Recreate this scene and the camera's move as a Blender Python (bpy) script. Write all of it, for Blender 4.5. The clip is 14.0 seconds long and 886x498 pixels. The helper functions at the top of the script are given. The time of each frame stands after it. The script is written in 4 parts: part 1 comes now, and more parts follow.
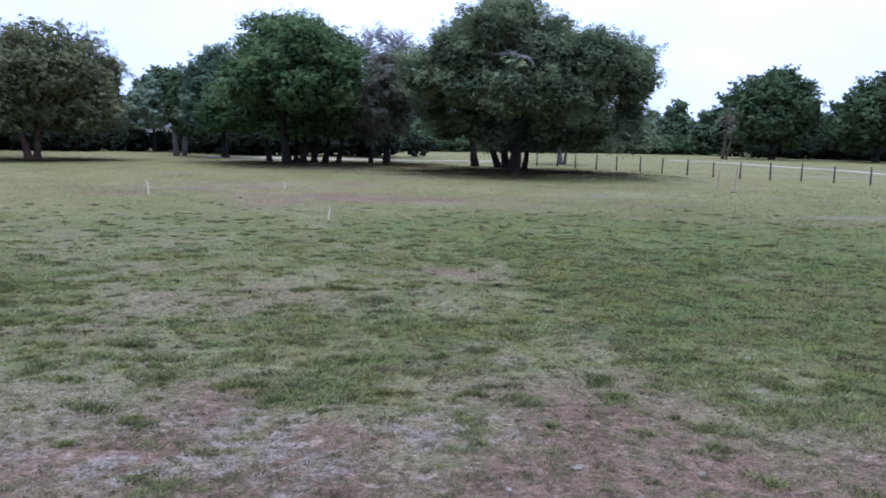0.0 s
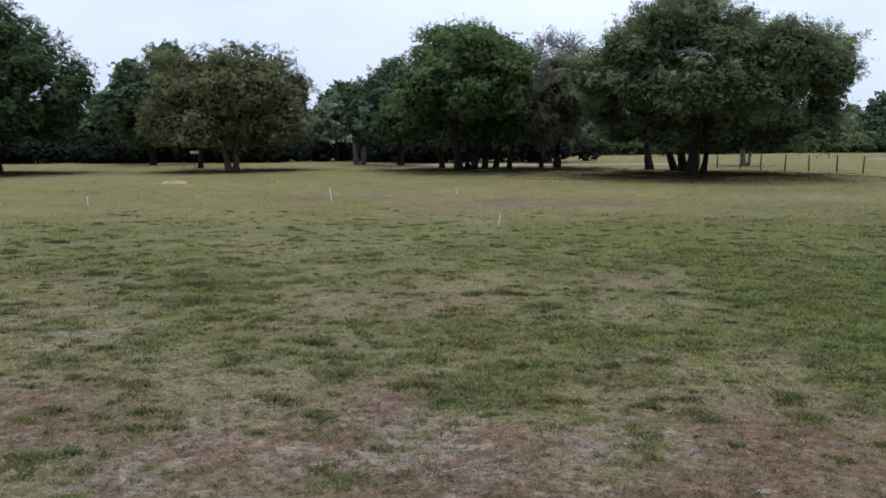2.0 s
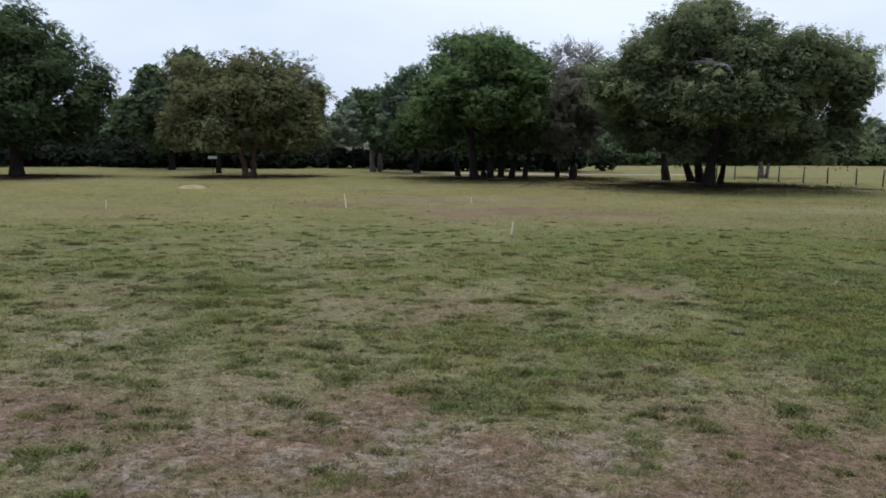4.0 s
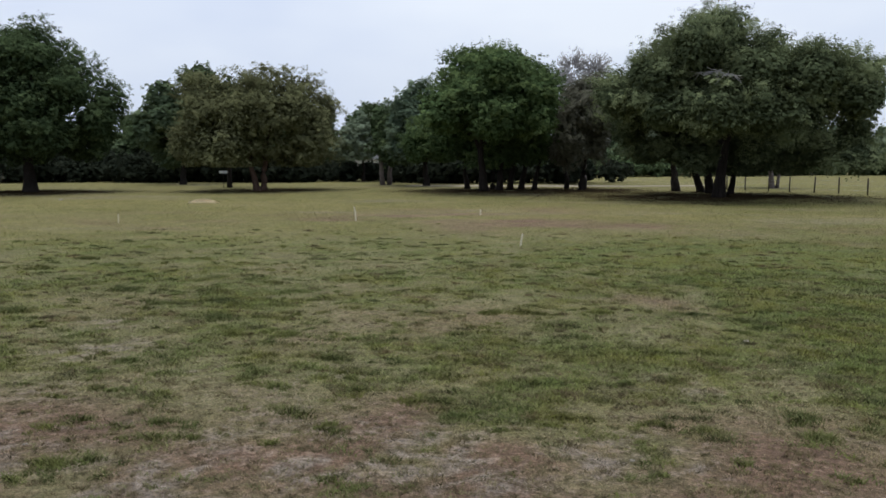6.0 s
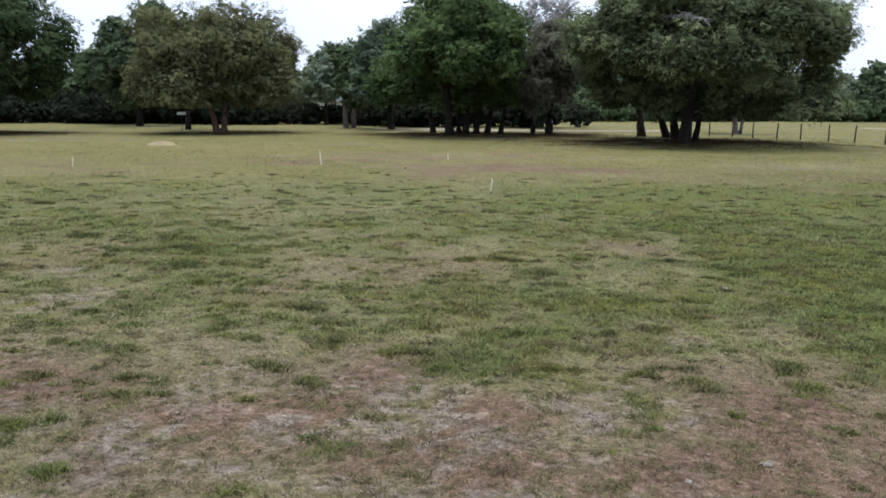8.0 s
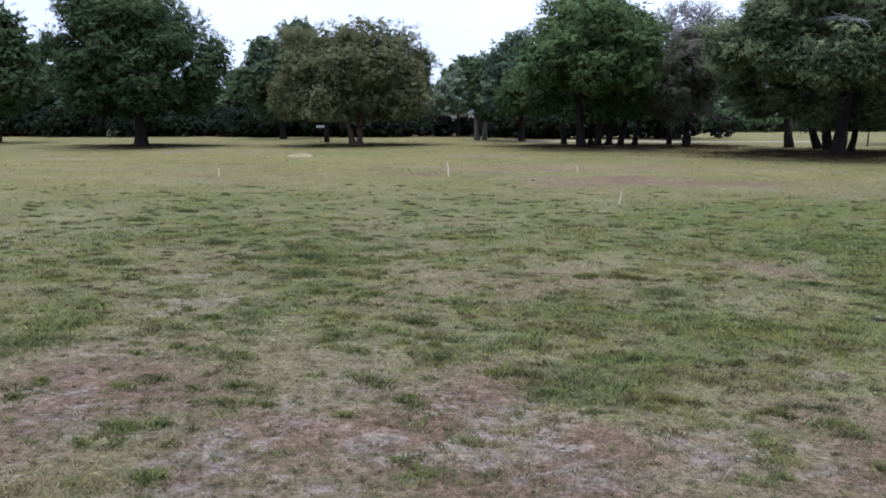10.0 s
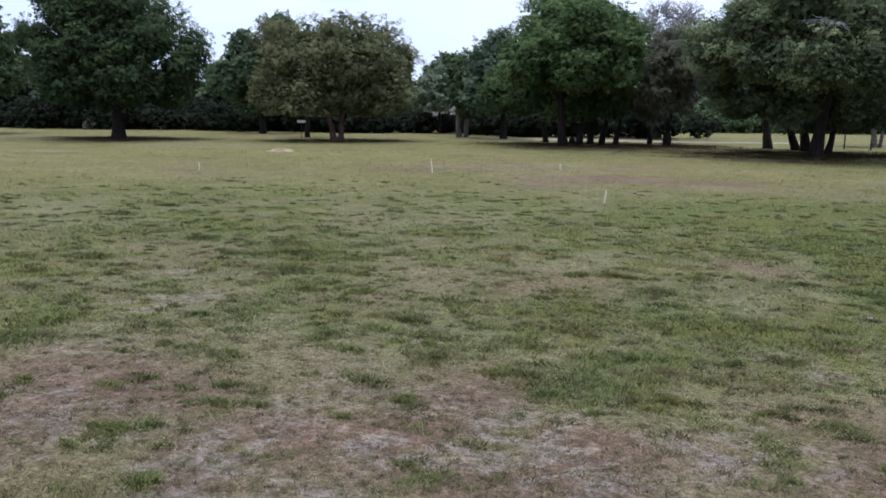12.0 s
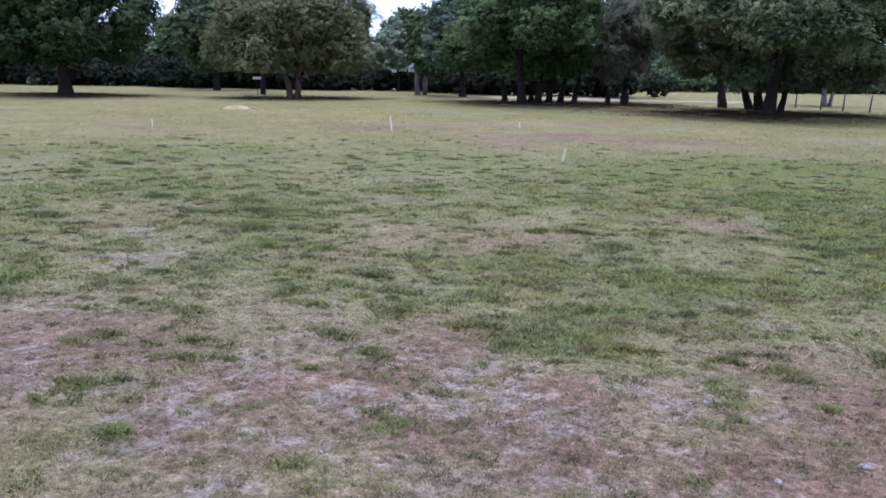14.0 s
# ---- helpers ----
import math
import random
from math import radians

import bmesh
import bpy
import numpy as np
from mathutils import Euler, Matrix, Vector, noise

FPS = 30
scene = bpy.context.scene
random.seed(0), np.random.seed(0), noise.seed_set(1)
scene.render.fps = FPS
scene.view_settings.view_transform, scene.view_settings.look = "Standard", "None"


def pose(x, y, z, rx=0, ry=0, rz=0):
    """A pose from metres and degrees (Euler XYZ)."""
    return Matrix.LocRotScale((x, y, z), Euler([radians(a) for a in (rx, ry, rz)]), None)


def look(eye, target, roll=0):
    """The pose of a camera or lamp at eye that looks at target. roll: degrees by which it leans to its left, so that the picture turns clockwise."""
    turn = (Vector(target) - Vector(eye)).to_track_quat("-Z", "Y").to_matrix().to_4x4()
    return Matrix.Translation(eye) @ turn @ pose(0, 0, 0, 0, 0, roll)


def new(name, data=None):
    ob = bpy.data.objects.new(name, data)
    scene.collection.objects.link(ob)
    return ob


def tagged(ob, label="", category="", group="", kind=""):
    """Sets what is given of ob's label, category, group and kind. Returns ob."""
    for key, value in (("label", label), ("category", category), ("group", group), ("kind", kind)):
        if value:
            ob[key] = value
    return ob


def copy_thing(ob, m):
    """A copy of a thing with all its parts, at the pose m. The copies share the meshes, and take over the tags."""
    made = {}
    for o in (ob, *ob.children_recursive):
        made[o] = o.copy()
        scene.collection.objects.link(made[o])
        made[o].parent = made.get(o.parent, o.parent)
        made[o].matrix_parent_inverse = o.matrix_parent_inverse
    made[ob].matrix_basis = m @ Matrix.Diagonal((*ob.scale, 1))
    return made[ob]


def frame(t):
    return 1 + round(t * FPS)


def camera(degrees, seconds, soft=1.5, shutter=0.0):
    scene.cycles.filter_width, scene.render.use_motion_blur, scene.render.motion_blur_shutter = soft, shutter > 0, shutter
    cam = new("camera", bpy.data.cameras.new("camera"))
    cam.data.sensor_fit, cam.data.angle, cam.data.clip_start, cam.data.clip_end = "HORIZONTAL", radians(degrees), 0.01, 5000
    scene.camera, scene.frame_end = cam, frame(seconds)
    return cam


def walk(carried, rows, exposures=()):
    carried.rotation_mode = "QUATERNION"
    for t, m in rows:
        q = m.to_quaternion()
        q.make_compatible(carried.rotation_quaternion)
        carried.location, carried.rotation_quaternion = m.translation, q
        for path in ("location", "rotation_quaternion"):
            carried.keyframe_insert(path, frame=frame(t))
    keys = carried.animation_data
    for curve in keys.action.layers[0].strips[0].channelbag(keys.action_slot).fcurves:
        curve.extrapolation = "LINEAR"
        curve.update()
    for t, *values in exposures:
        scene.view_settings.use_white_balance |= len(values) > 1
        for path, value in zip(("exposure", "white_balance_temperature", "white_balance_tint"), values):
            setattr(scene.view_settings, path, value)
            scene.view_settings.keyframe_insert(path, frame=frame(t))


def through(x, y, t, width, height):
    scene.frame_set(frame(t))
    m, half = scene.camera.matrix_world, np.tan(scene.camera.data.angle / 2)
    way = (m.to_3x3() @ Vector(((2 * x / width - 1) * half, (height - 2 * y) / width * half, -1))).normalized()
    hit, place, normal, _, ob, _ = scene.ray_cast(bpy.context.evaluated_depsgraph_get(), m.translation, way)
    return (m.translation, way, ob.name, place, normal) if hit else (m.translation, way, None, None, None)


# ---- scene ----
# ---- camera ----
cam = camera(61.69, 14.0, soft=1.6, shutter=0.45)
PATH = [
    (0, (0.002, 0.002, 1.658), (0.121, 9.889, 0.166), 1.21),
    (0.5, (0.011, 0.014, 1.657), (-0.371, 9.901, 0.205), 0.62),
    (1, (0.019, 0.015, 1.661), (-1.151, 9.842, 0.230), -0.12),
    (1.5, (0.010, 0.018, 1.653), (-1.900, 9.739, 0.297), -0.69),
    (2, (-0.007, 0.023, 1.652), (-2.149, 9.685, 0.215), -0.37),
    (2.5, (-0.016, 0.032, 1.652), (-2.174, 9.690, 0.216), 0.32),
    (3, (-0.001, 0.036, 1.650), (-2.164, 9.693, 0.213), 0.55),
    (3.5, (0.030, 0.022, 1.657), (-2.198, 9.664, 0.223), 0.61),
    (4, (0.084, -0.009, 1.647), (-2.267, 9.619, 0.318), 0.32),
    (4.2, (0.096, -0.003, 1.647), (-2.351, 9.606, 0.350), 0.13),
    (6.3, (0.119, -0.060, 1.636), (-2.392, 9.551, 0.483), -0.28),
    (6.5, (0.125, -0.055, 1.632), (-2.466, 9.530, 0.444), -0.37),
    (7, (0.112, -0.034, 1.633), (-2.475, 9.535, 0.311), -0.75),
    (7.5, (0.044, 0.020, 1.626), (-2.130, 9.658, 0.077), -0.25),
    (8, (-0.082, 0.165, 1.619), (-2.068, 9.780, -0.277), 0.34),
    (8.5, (-0.082, 0.254, 1.611), (-2.586, 9.721, -0.415), 0.35),
    (9, (-0.009, 0.359, 1.616), (-3.224, 9.626, -0.330), 0.92),
    (9.2, (0.015, 0.372, 1.623), (-3.447, 9.559, -0.279), 0.78),
    (11.3, (-0.036, 0.431, 1.598), (-3.750, 9.570, -0.038), -0.43),
    (11.5, (-0.048, 0.431, 1.599), (-3.700, 9.593, -0.053), -0.11),
    (12, (-0.155, 0.454, 1.597), (-3.550, 9.689, -0.187), 0.63),
    (12.5, (-0.281, 0.505, 1.598), (-3.487, 9.758, -0.427), 0.82),
    (13, (-0.311, 0.520, 1.592), (-3.294, 9.787, -0.694), 1.50),
    (13.5, (-0.236, 0.434, 1.591), (-2.998, 9.764, -0.715), 1.88),
    (14, (-0.157, 0.363, 1.583), (-2.990, 9.670, -0.731), 0.98),
]
EXPOSURES = [(0.0, 0.48, 5100, 18), (0.5, 0.1, 5150, 20), (1.0, 0.05, 5320, 19), (1.5, 0.05, 5780, 11), (2.0, 0.03, 6130, 11), (3.0, 0.02, 6280, 9), (6.5, -0.15, 6600, 8), (7.5, 0.02, 6650, 9), (8.0, 0.38, 6300, 10), (8.5, 0.6, 5900, 14),
             (9.0, 0.58, 5680, 16), (11.5, 0.23, 5900, 12), (12.5, 0.4, 5800, 13), (13.0, 0.64, 5580, 21), (13.5, 0.78, 5430, 25), (14.0, 0.74, 5380, 25)]
walk(cam, [(t, look(eye, target, roll)) for t, eye, target, roll in PATH], EXPOSURES)

# ---- overcast daylight ----
world = bpy.data.worlds.new("overcast_sky")
scene.world = world
world.use_nodes = True
wn, wl = world.node_tree.nodes, world.node_tree.links
wn.clear()
w_out, w_bg = wn.new("ShaderNodeOutputWorld"), wn.new("ShaderNodeBackground")
w_sky = wn.new("ShaderNodeTexSky")
w_sky.sky_type, w_sky.sun_disc = "NISHITA", False
w_sky.sun_elevation, w_sky.sun_rotation = radians(84), radians(301)
w_dim = wn.new("ShaderNodeVectorMath")
w_dim.operation = "SCALE"
w_dim.inputs["Scale"].default_value = 0.10
wl.new(w_sky.outputs["Color"], w_dim.inputs[0])
w_co = wn.new("ShaderNodeTexCoord")
w_map = wn.new("ShaderNodeMapping")
w_map.inputs["Scale"].default_value = (1.0, 1.0, 2.6)
wl.new(w_co.outputs["Generated"], w_map.inputs["Vector"])
w_noise = wn.new("ShaderNodeTexNoise")
w_noise.inputs["Scale"].default_value, w_noise.inputs["Detail"].default_value = 1.6, 4.0
wl.new(w_map.outputs["Vector"], w_noise.inputs["Vector"])
w_ramp = wn.new("ShaderNodeValToRGB")
w_ramp.color_ramp.elements[0].position, w_ramp.color_ramp.elements[0].color = 0.32, (0.53, 0.61, 0.83, 1)
w_ramp.color_ramp.elements[1].position, w_ramp.color_ramp.elements[1].color = 0.68, (0.79, 0.845, 0.96, 1)
wl.new(w_noise.outputs["Fac"], w_ramp.inputs["Fac"])
w_mix = wn.new("ShaderNodeMix")
w_mix.data_type = "RGBA"
w_mix.inputs["Factor"].default_value = 0.9
wl.new(w_dim.outputs[0], w_mix.inputs["A"])
wl.new(w_ramp.outputs["Color"], w_mix.inputs["B"])
# an overcast sky is brighter overhead than at the horizon
w_sep = wn.new("ShaderNodeSeparateXYZ")
wl.new(w_co.outputs["Generated"], w_sep.inputs[0])
w_rise = wn.new("ShaderNodeMapRange")
for key, v in (("From Min", 0.0), ("From Max", 1.0), ("To Min", 1.1), ("To Max", 1.7)):
    w_rise.inputs[key].default_value = v
wl.new(w_sep.outputs["Z"], w_rise.inputs["Value"])
w_lift = wn.new("ShaderNodeVectorMath")
w_lift.operation = "SCALE"
wl.new(w_mix.outputs["Result"], w_lift.inputs[0])
wl.new(w_rise.outputs["Result"], w_lift.inputs["Scale"])
wl.new(w_lift.outputs[0], w_bg.inputs["Color"])
w_bg.inputs["Strength"].default_value = 1.0
wl.new(w_bg.outputs[0], w_out.inputs[0])

sun = new("sun", bpy.data.lights.new("sun", "SUN"))
sun.data.energy, sun.data.angle, sun.data.color = 2.4, radians(48), (1.0, 0.96, 0.9)
sun.matrix_world = look((-5, 3, 60), (0, 0, 0))


# ---- materials ----
def material(name):
    m = bpy.data.materials.new(name)
    m.use_nodes = True
    m.node_tree.nodes.clear()
    return m, m.node_tree.nodes, m.node_tree.links


def noise_node(n, l, scale, detail=4.0, rough=0.55, vector=None):
    t = n.new("ShaderNodeTexNoise")
    t.inputs["Scale"].default_value, t.inputs["Detail"].default_value, t.inputs["Roughness"].default_value = scale, detail, rough
    if vector is not None:
        l.new(vector, t.inputs["Vector"])
    return t.outputs["Fac"]


def mix_colour(n, l, fac, a, b, mode="MIX"):
    m = n.new("ShaderNodeMix")
    m.data_type, m.blend_type = "RGBA", mode
    for key, v in (("Factor", fac), ("A", a), ("B", b)):
        if isinstance(v, (int, float)):
            m.inputs[key].default_value = v
        elif isinstance(v, tuple):
            m.inputs[key].default_value = (*v, 1.0)
        else:
            l.new(v, m.inputs[key])
    return m.outputs["Result"]


def stretch(n, l, value, a, b, lo=0.0, hi=1.0):
    m = n.new("ShaderNodeMapRange")
    l.new(value, m.inputs["Value"])
    for key, v in (("From Min", a), ("From Max", b), ("To Min", lo), ("To Max", hi)):
        m.inputs[key].default_value = v
    return m.outputs["Result"]


def attribute(n, name):
    a = n.new("ShaderNodeAttribute")
    a.attribute_name = name
    return a.outputs["Fac"]


def finish(n, l, colour, rough=0.9, bump=None, strength=0.4, distance=0.02, spec=0.2):
    out, b = n.new("ShaderNodeOutputMaterial"), n.new("ShaderNodeBsdfPrincipled")
    b.inputs["Roughness"].default_value = rough
    b.inputs["Specular IOR Level"].default_value = spec
    if isinstance(colour, tuple):
        b.inputs["Base Color"].default_value = (*colour, 1)
    else:
        l.new(colour, b.inputs["Base Color"])
    if bump is not None:
        k = n.new("ShaderNodeBump")
        k.inputs["Strength"].default_value, k.inputs["Distance"].default_value = strength, distance
        l.new(bump, k.inputs["Height"])
        l.new(k.outputs["Normal"], b.inputs["Normal"])
    l.new(b.outputs[0], out.inputs[0])
    return b


DRY, GREEN, SAND, RUST, STRAW = (0.182, 0.163, 0.085), (0.095, 0.116, 0.032), (0.204, 0.170, 0.137), (0.160, 0.106, 0.073), (0.182, 0.161, 0.060)
OLIVE = (0.112, 0.112, 0.026)


def ground_material():
    m, n, l = material("mown_pasture")
    pos = n.new("ShaderNodeNewGeometry").outputs["Position"]
    wide = noise_node(n, l, 0.9, 5, 0.6, pos)
    mid = noise_node(n, l, 4.0, 5, 0.65, pos)
    bits = noise_node(n, l, 11.0, 4, 0.65, pos)
    fine = noise_node(n, l, 34.0, 4, 0.7, pos)
    hair = noise_node(n, l, 120.0, 3, 0.7, pos)

    def plus(a, b):
        k = n.new("ShaderNodeMath")
        l.new(a, k.inputs[0])
        l.new(b, k.inputs[1])
        return k.outputs[0]

    green = stretch(n, l, plus(plus(attribute(n, "green"), stretch(n, l, mid, 0.25, 0.75, -0.25, 0.25)), stretch(n, l, bits, 0.25, 0.75, -0.32, 0.32)), 0.16, 0.84)
    blotch = noise_node(n, l, 1.3, 4, 0.6, pos)
    leafy = mix_colour(n, l, stretch(n, l, blotch, 0.42, 0.66), GREEN, OLIVE)
    c = mix_colour(n, l, green, DRY, leafy)
    c = mix_colour(n, l, attribute(n, "straw"), c, STRAW)
    rust = stretch(n, l, plus(attribute(n, "rust"), stretch(n, l, bits, 0.25, 0.75, -0.3, 0.3)), 0.08, 0.85)
    c = mix_colour(n, l, rust, c, RUST)
    sand = stretch(n, l, plus(attribute(n, "sand"), stretch(n, l, bits, 0.25, 0.75, -0.6, 0.6)), 0.2, 1.1)
    c = mix_colour(n, l, sand, c, SAND)
    c = mix_colour(n, l, 1.0, c, stretch(n, l, wide, 0.25, 0.75, 0.8, 1.15), "MULTIPLY")
    c = mix_colour(n, l, 1.0, c, stretch(n, l, mid, 0.3, 0.7, 0.8, 1.18), "MULTIPLY")
    c = mix_colour(n, l, 1.0, c, stretch(n, l, bits, 0.3, 0.7, 0.6, 1.35), "MULTIPLY")
    c = mix_colour(n, l, 1.0, c, stretch(n, l, fine, 0.3, 0.7, 0.45, 1.5), "MULTIPLY")
    c = mix_colour(n, l, 1.0, c, stretch(n, l, hair, 0.32, 0.68, 0.6, 1.35), "MULTIPLY")
    finish(n, l, c, 0.95, plus(plus(mid, bits), fine), 0.9, 0.04, 0.1)
    return m


def blade_material():
    m, n, l = material("grass_blades")
    tone = attribute(n, "tone")
    blotch = noise_node(n, l, 1.3, 4, 0.6, n.new("ShaderNodeNewGeometry").outputs["Position"])
    leafy = mix_colour(n, l, stretch(n, l, blotch, 0.42, 0.66), (0.106, 0.130, 0.037), (0.138, 0.140, 0.032))
    c = mix_colour(n, l, attribute(n, "green"), (0.196, 0.175, 0.094), leafy)
    c = mix_colour(n, l, attribute(n, "sand"), c, (0.222, 0.186, 0.150))
    c = mix_colour(n, l, attribute(n, "rust"), c, (0.172, 0.113, 0.076))
    c = mix_colour(n, l, 1.0, c, stretch(n, l, tone, 0, 1, 0.2, 1.8), "MULTIPLY")
    finish(n, l, c, 0.8, spec=0.15)
    return m


def leaf_material(name, dark, light, through=0.25):
    m, n, l = material(name)
    pos = n.new("ShaderNodeNewGeometry").outputs["Position"]
    patch = noise_node(n, l, 0.7, 3, 0.6, pos)
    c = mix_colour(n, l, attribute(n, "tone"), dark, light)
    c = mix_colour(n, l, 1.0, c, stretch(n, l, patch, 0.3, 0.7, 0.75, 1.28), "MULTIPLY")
    out = n.new("ShaderNodeOutputMaterial")
    d, t, x = n.new("ShaderNodeBsdfDiffuse"), n.new("ShaderNodeBsdfTranslucent"), n.new("ShaderNodeMixShader")
    l.new(c, d.inputs["Color"])
    l.new(c, t.inputs["Color"])
    x.inputs[0].default_value = through
    l.new(d.outputs[0], x.inputs[1])
    l.new(t.outputs[0], x.inputs[2])
    l.new(x.outputs[0], out.inputs[0])
    return m


def bark_material(name, a, b):
    m, n, l = material(name)
    co = n.new("ShaderNodeTexCoord").outputs["Object"]
    mp = n.new("ShaderNodeMapping")
    mp.inputs["Scale"].default_value = (6, 6, 1.2)
    l.new(co, mp.inputs["Vector"])
    v = noise_node(n, l, 2.2, 6, 0.7, mp.outputs["Vector"])
    big = noise_node(n, l, 0.6, 3, 0.5, co)
    c = mix_colour(n, l, stretch(n, l, v, 0.3, 0.7), a, b)
    c = mix_colour(n, l, 1.0, c, stretch(n, l, big, 0.3, 0.7, 0.75, 1.25), "MULTIPLY")
    finish(n, l, c, 0.92, v, 0.8, 0.05, 0.1)
    return m


def worn_material(name, a, b, scale=12.0, rough=0.8):
    m, n, l = material(name)
    co = n.new("ShaderNodeTexCoord").outputs["Object"]
    v = noise_node(n, l, scale, 5, 0.65, co)
    big = noise_node(n, l, scale * 0.15, 3, 0.5, co)
    c = mix_colour(n, l, stretch(n, l, v, 0.3, 0.7), a, b)
    c = mix_colour(n, l, 1.0, c, stretch(n, l, big, 0.3, 0.7, 0.8, 1.2), "MULTIPLY")
    finish(n, l, c, rough, v, 0.5, 0.01, 0.2)
    return m


M_GROUND, M_BLADE = ground_material(), blade_material()
LEAF_OAK = leaf_material("grey_green_oak_leaves", (0.048, 0.064, 0.034), (0.265, 0.305, 0.158))
LEAF_DEEP = leaf_material("deep_green_oak_leaves", (0.036, 0.056, 0.027), (0.128, 0.172, 0.080))
LEAF_GREEN = leaf_material("fresh_green_leaves", (0.054, 0.088, 0.037), (0.168, 0.226, 0.092))
LEAF_DARK = leaf_material("dark_green_leaves", (0.056, 0.083, 0.04), (0.118, 0.155, 0.074))
LEAF_OLIVE = leaf_material("olive_brown_leaves", (0.108, 0.114, 0.058), (0.216, 0.222, 0.112))
LEAF_MOSS = leaf_material("grey_moss_hung_leaves", (0.112, 0.112, 0.082), (0.205, 0.200, 0.150))
LEAF_PALE = leaf_material("pale_grey_twig_tips", (0.30, 0.295, 0.285), (0.42, 0.41, 0.40))
# LEAF_FAR and LEAF_HAZE hold the distance haze in their paler colours
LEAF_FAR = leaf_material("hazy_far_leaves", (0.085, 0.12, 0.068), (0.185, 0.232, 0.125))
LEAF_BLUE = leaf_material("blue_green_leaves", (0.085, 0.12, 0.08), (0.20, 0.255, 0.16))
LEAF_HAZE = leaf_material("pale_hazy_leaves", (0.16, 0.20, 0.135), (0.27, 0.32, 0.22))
# shade of the trees above is put into this near-black leaf colour
LEAF_SHADE = leaf_material("shaded_shrub_leaves", (0.022, 0.028, 0.019), (0.04, 0.047, 0.032))
BARK = bark_material("dark_oak_bark", (0.011, 0.009, 0.008), (0.034, 0.028, 0.024))
BARK_RED = bark_material("reddish_brown_bark", (0.053, 0.034, 0.026), (0.128, 0.083, 0.064))
BARK_PALE = bark_material("pale_grey_bark", (0.100, 0.082, 0.072), (0.190, 0.160, 0.146))
BARK_TWIG = bark_material("silvery_twig_bark", (0.24, 0.23, 0.232), (0.36, 0.35, 0.35))
M_LATH = worn_material("weathered_pine_lath", (0.50, 0.44, 0.33), (0.66, 0.60, 0.47), 20)
M_PINK = worn_material("faded_pinkish_lath", (0.26, 0.19, 0.15), (0.36, 0.28, 0.22), 20)
M_POST = worn_material("grey_creosoted_wood", (0.040, 0.034, 0.029), (0.096, 0.080, 0.068), 15)
M_WIRE = worn_material("galvanised_wire", (0.240, 0.240, 0.240), (0.360, 0.360, 0.360), 30, 0.5)
M_WHITE = worn_material("chalky_white_paint", (0.70, 0.70, 0.68), (0.82, 0.82, 0.80), 8, 0.6)
M_STONE = worn_material("pale_limestone", (0.15, 0.132, 0.11), (0.25, 0.222, 0.185), 25, 0.9)
M_STRAW = worn_material("bleached_straw", (0.46, 0.38, 0.235), (0.6, 0.51, 0.34), 30, 0.9)
M_LANE = worn_material("white_sand_lane", (0.20, 0.168, 0.122), (0.28, 0.240, 0.182), 3, 0.95)
M_ROOF = worn_material("grey_shed_roof", (0.05, 0.05, 0.052), (0.09, 0.09, 0.092), 3, 0.7)
# dark brown that deepens the shade on the ground under the oaks
M_SHADE_LITTER = leaf_material("shade_brown_leaves", (0.045, 0.034, 0.02), (0.085, 0.062, 0.036))
M_GLASS = worn_material("dark_window_pane", (0.024, 0.028, 0.032), (0.040, 0.044, 0.048), 3, 0.15)


# ---- small tools ----
def lattice(ix, iy, seed):
    h = (ix.astype(np.int64) * 374761393 + iy.astype(np.int64) * 668265263 + seed * 1442695041) & 0xFFFFFFFF
    h = ((h ^ (h >> 13)) * 1274126177) & 0xFFFFFFFF
    return ((h ^ (h >> 16)) & 0xFFFF) / 65535.0


def value_noise(x, y, size, seed):
    x, y = x / size, y / size
    ix, iy = np.floor(x), np.floor(y)
    fx, fy = x - ix, y - iy
    fx, fy = fx * fx * (3 - 2 * fx), fy * fy * (3 - 2 * fy)
    a, b = lattice(ix, iy, seed), lattice(ix + 1, iy, seed)
    c, d = lattice(ix, iy + 1, seed), lattice(ix + 1, iy + 1, seed)
    return (a * (1 - fx) + b * fx) * (1 - fy) + (c * (1 - fx) + d * fx) * fy


def cloudy(x, y, size, seed, octaves=4):
    total, amp, norm = 0, 1.0, 0.0
    for k in range(octaves):
        total = total + amp * value_noise(x, y, size / 2**k, seed + 17 * k)
        norm += amp
        amp *= 0.55
    return total / norm


def height(x, y):
    """The lie of the land: it falls half a metre over the first 25 m and is level beyond."""
    return -0.5 * (1 - (1 - np.clip(y / 25.0, 0, 1)) ** 2) + 0 * x


def fill(me, verts, faces, sides):
    """Fast mesh from arrays, with faces of equal sides."""
    faces = np.asarray(faces, np.int32)
    me.vertices.add(len(verts))
    me.vertices.foreach_set("co", np.asarray(verts, np.float32).ravel())
    me.loops.add(faces.size)
    me.loops.foreach_set("vertex_index", faces.ravel())
    me.polygons.add(len(faces))
    me.polygons.foreach_set("loop_start", np.arange(0, faces.size, sides, dtype=np.int32))
    me.update(calc_edges=True)


def give(me, name, values):
    me.attributes.new(name, "FLOAT", "POINT").data.foreach_set("value", np.asarray(values, np.float32))


def part(name, bm, mat, parent=None, label=""):
    me = bpy.data.meshes.new(name)
    bm.to_mesh(me)
    bm.free()
    me.materials.append(mat)
    ob = new(name, me)
    ob.parent = parent
    return tagged(ob, label) if label else ob


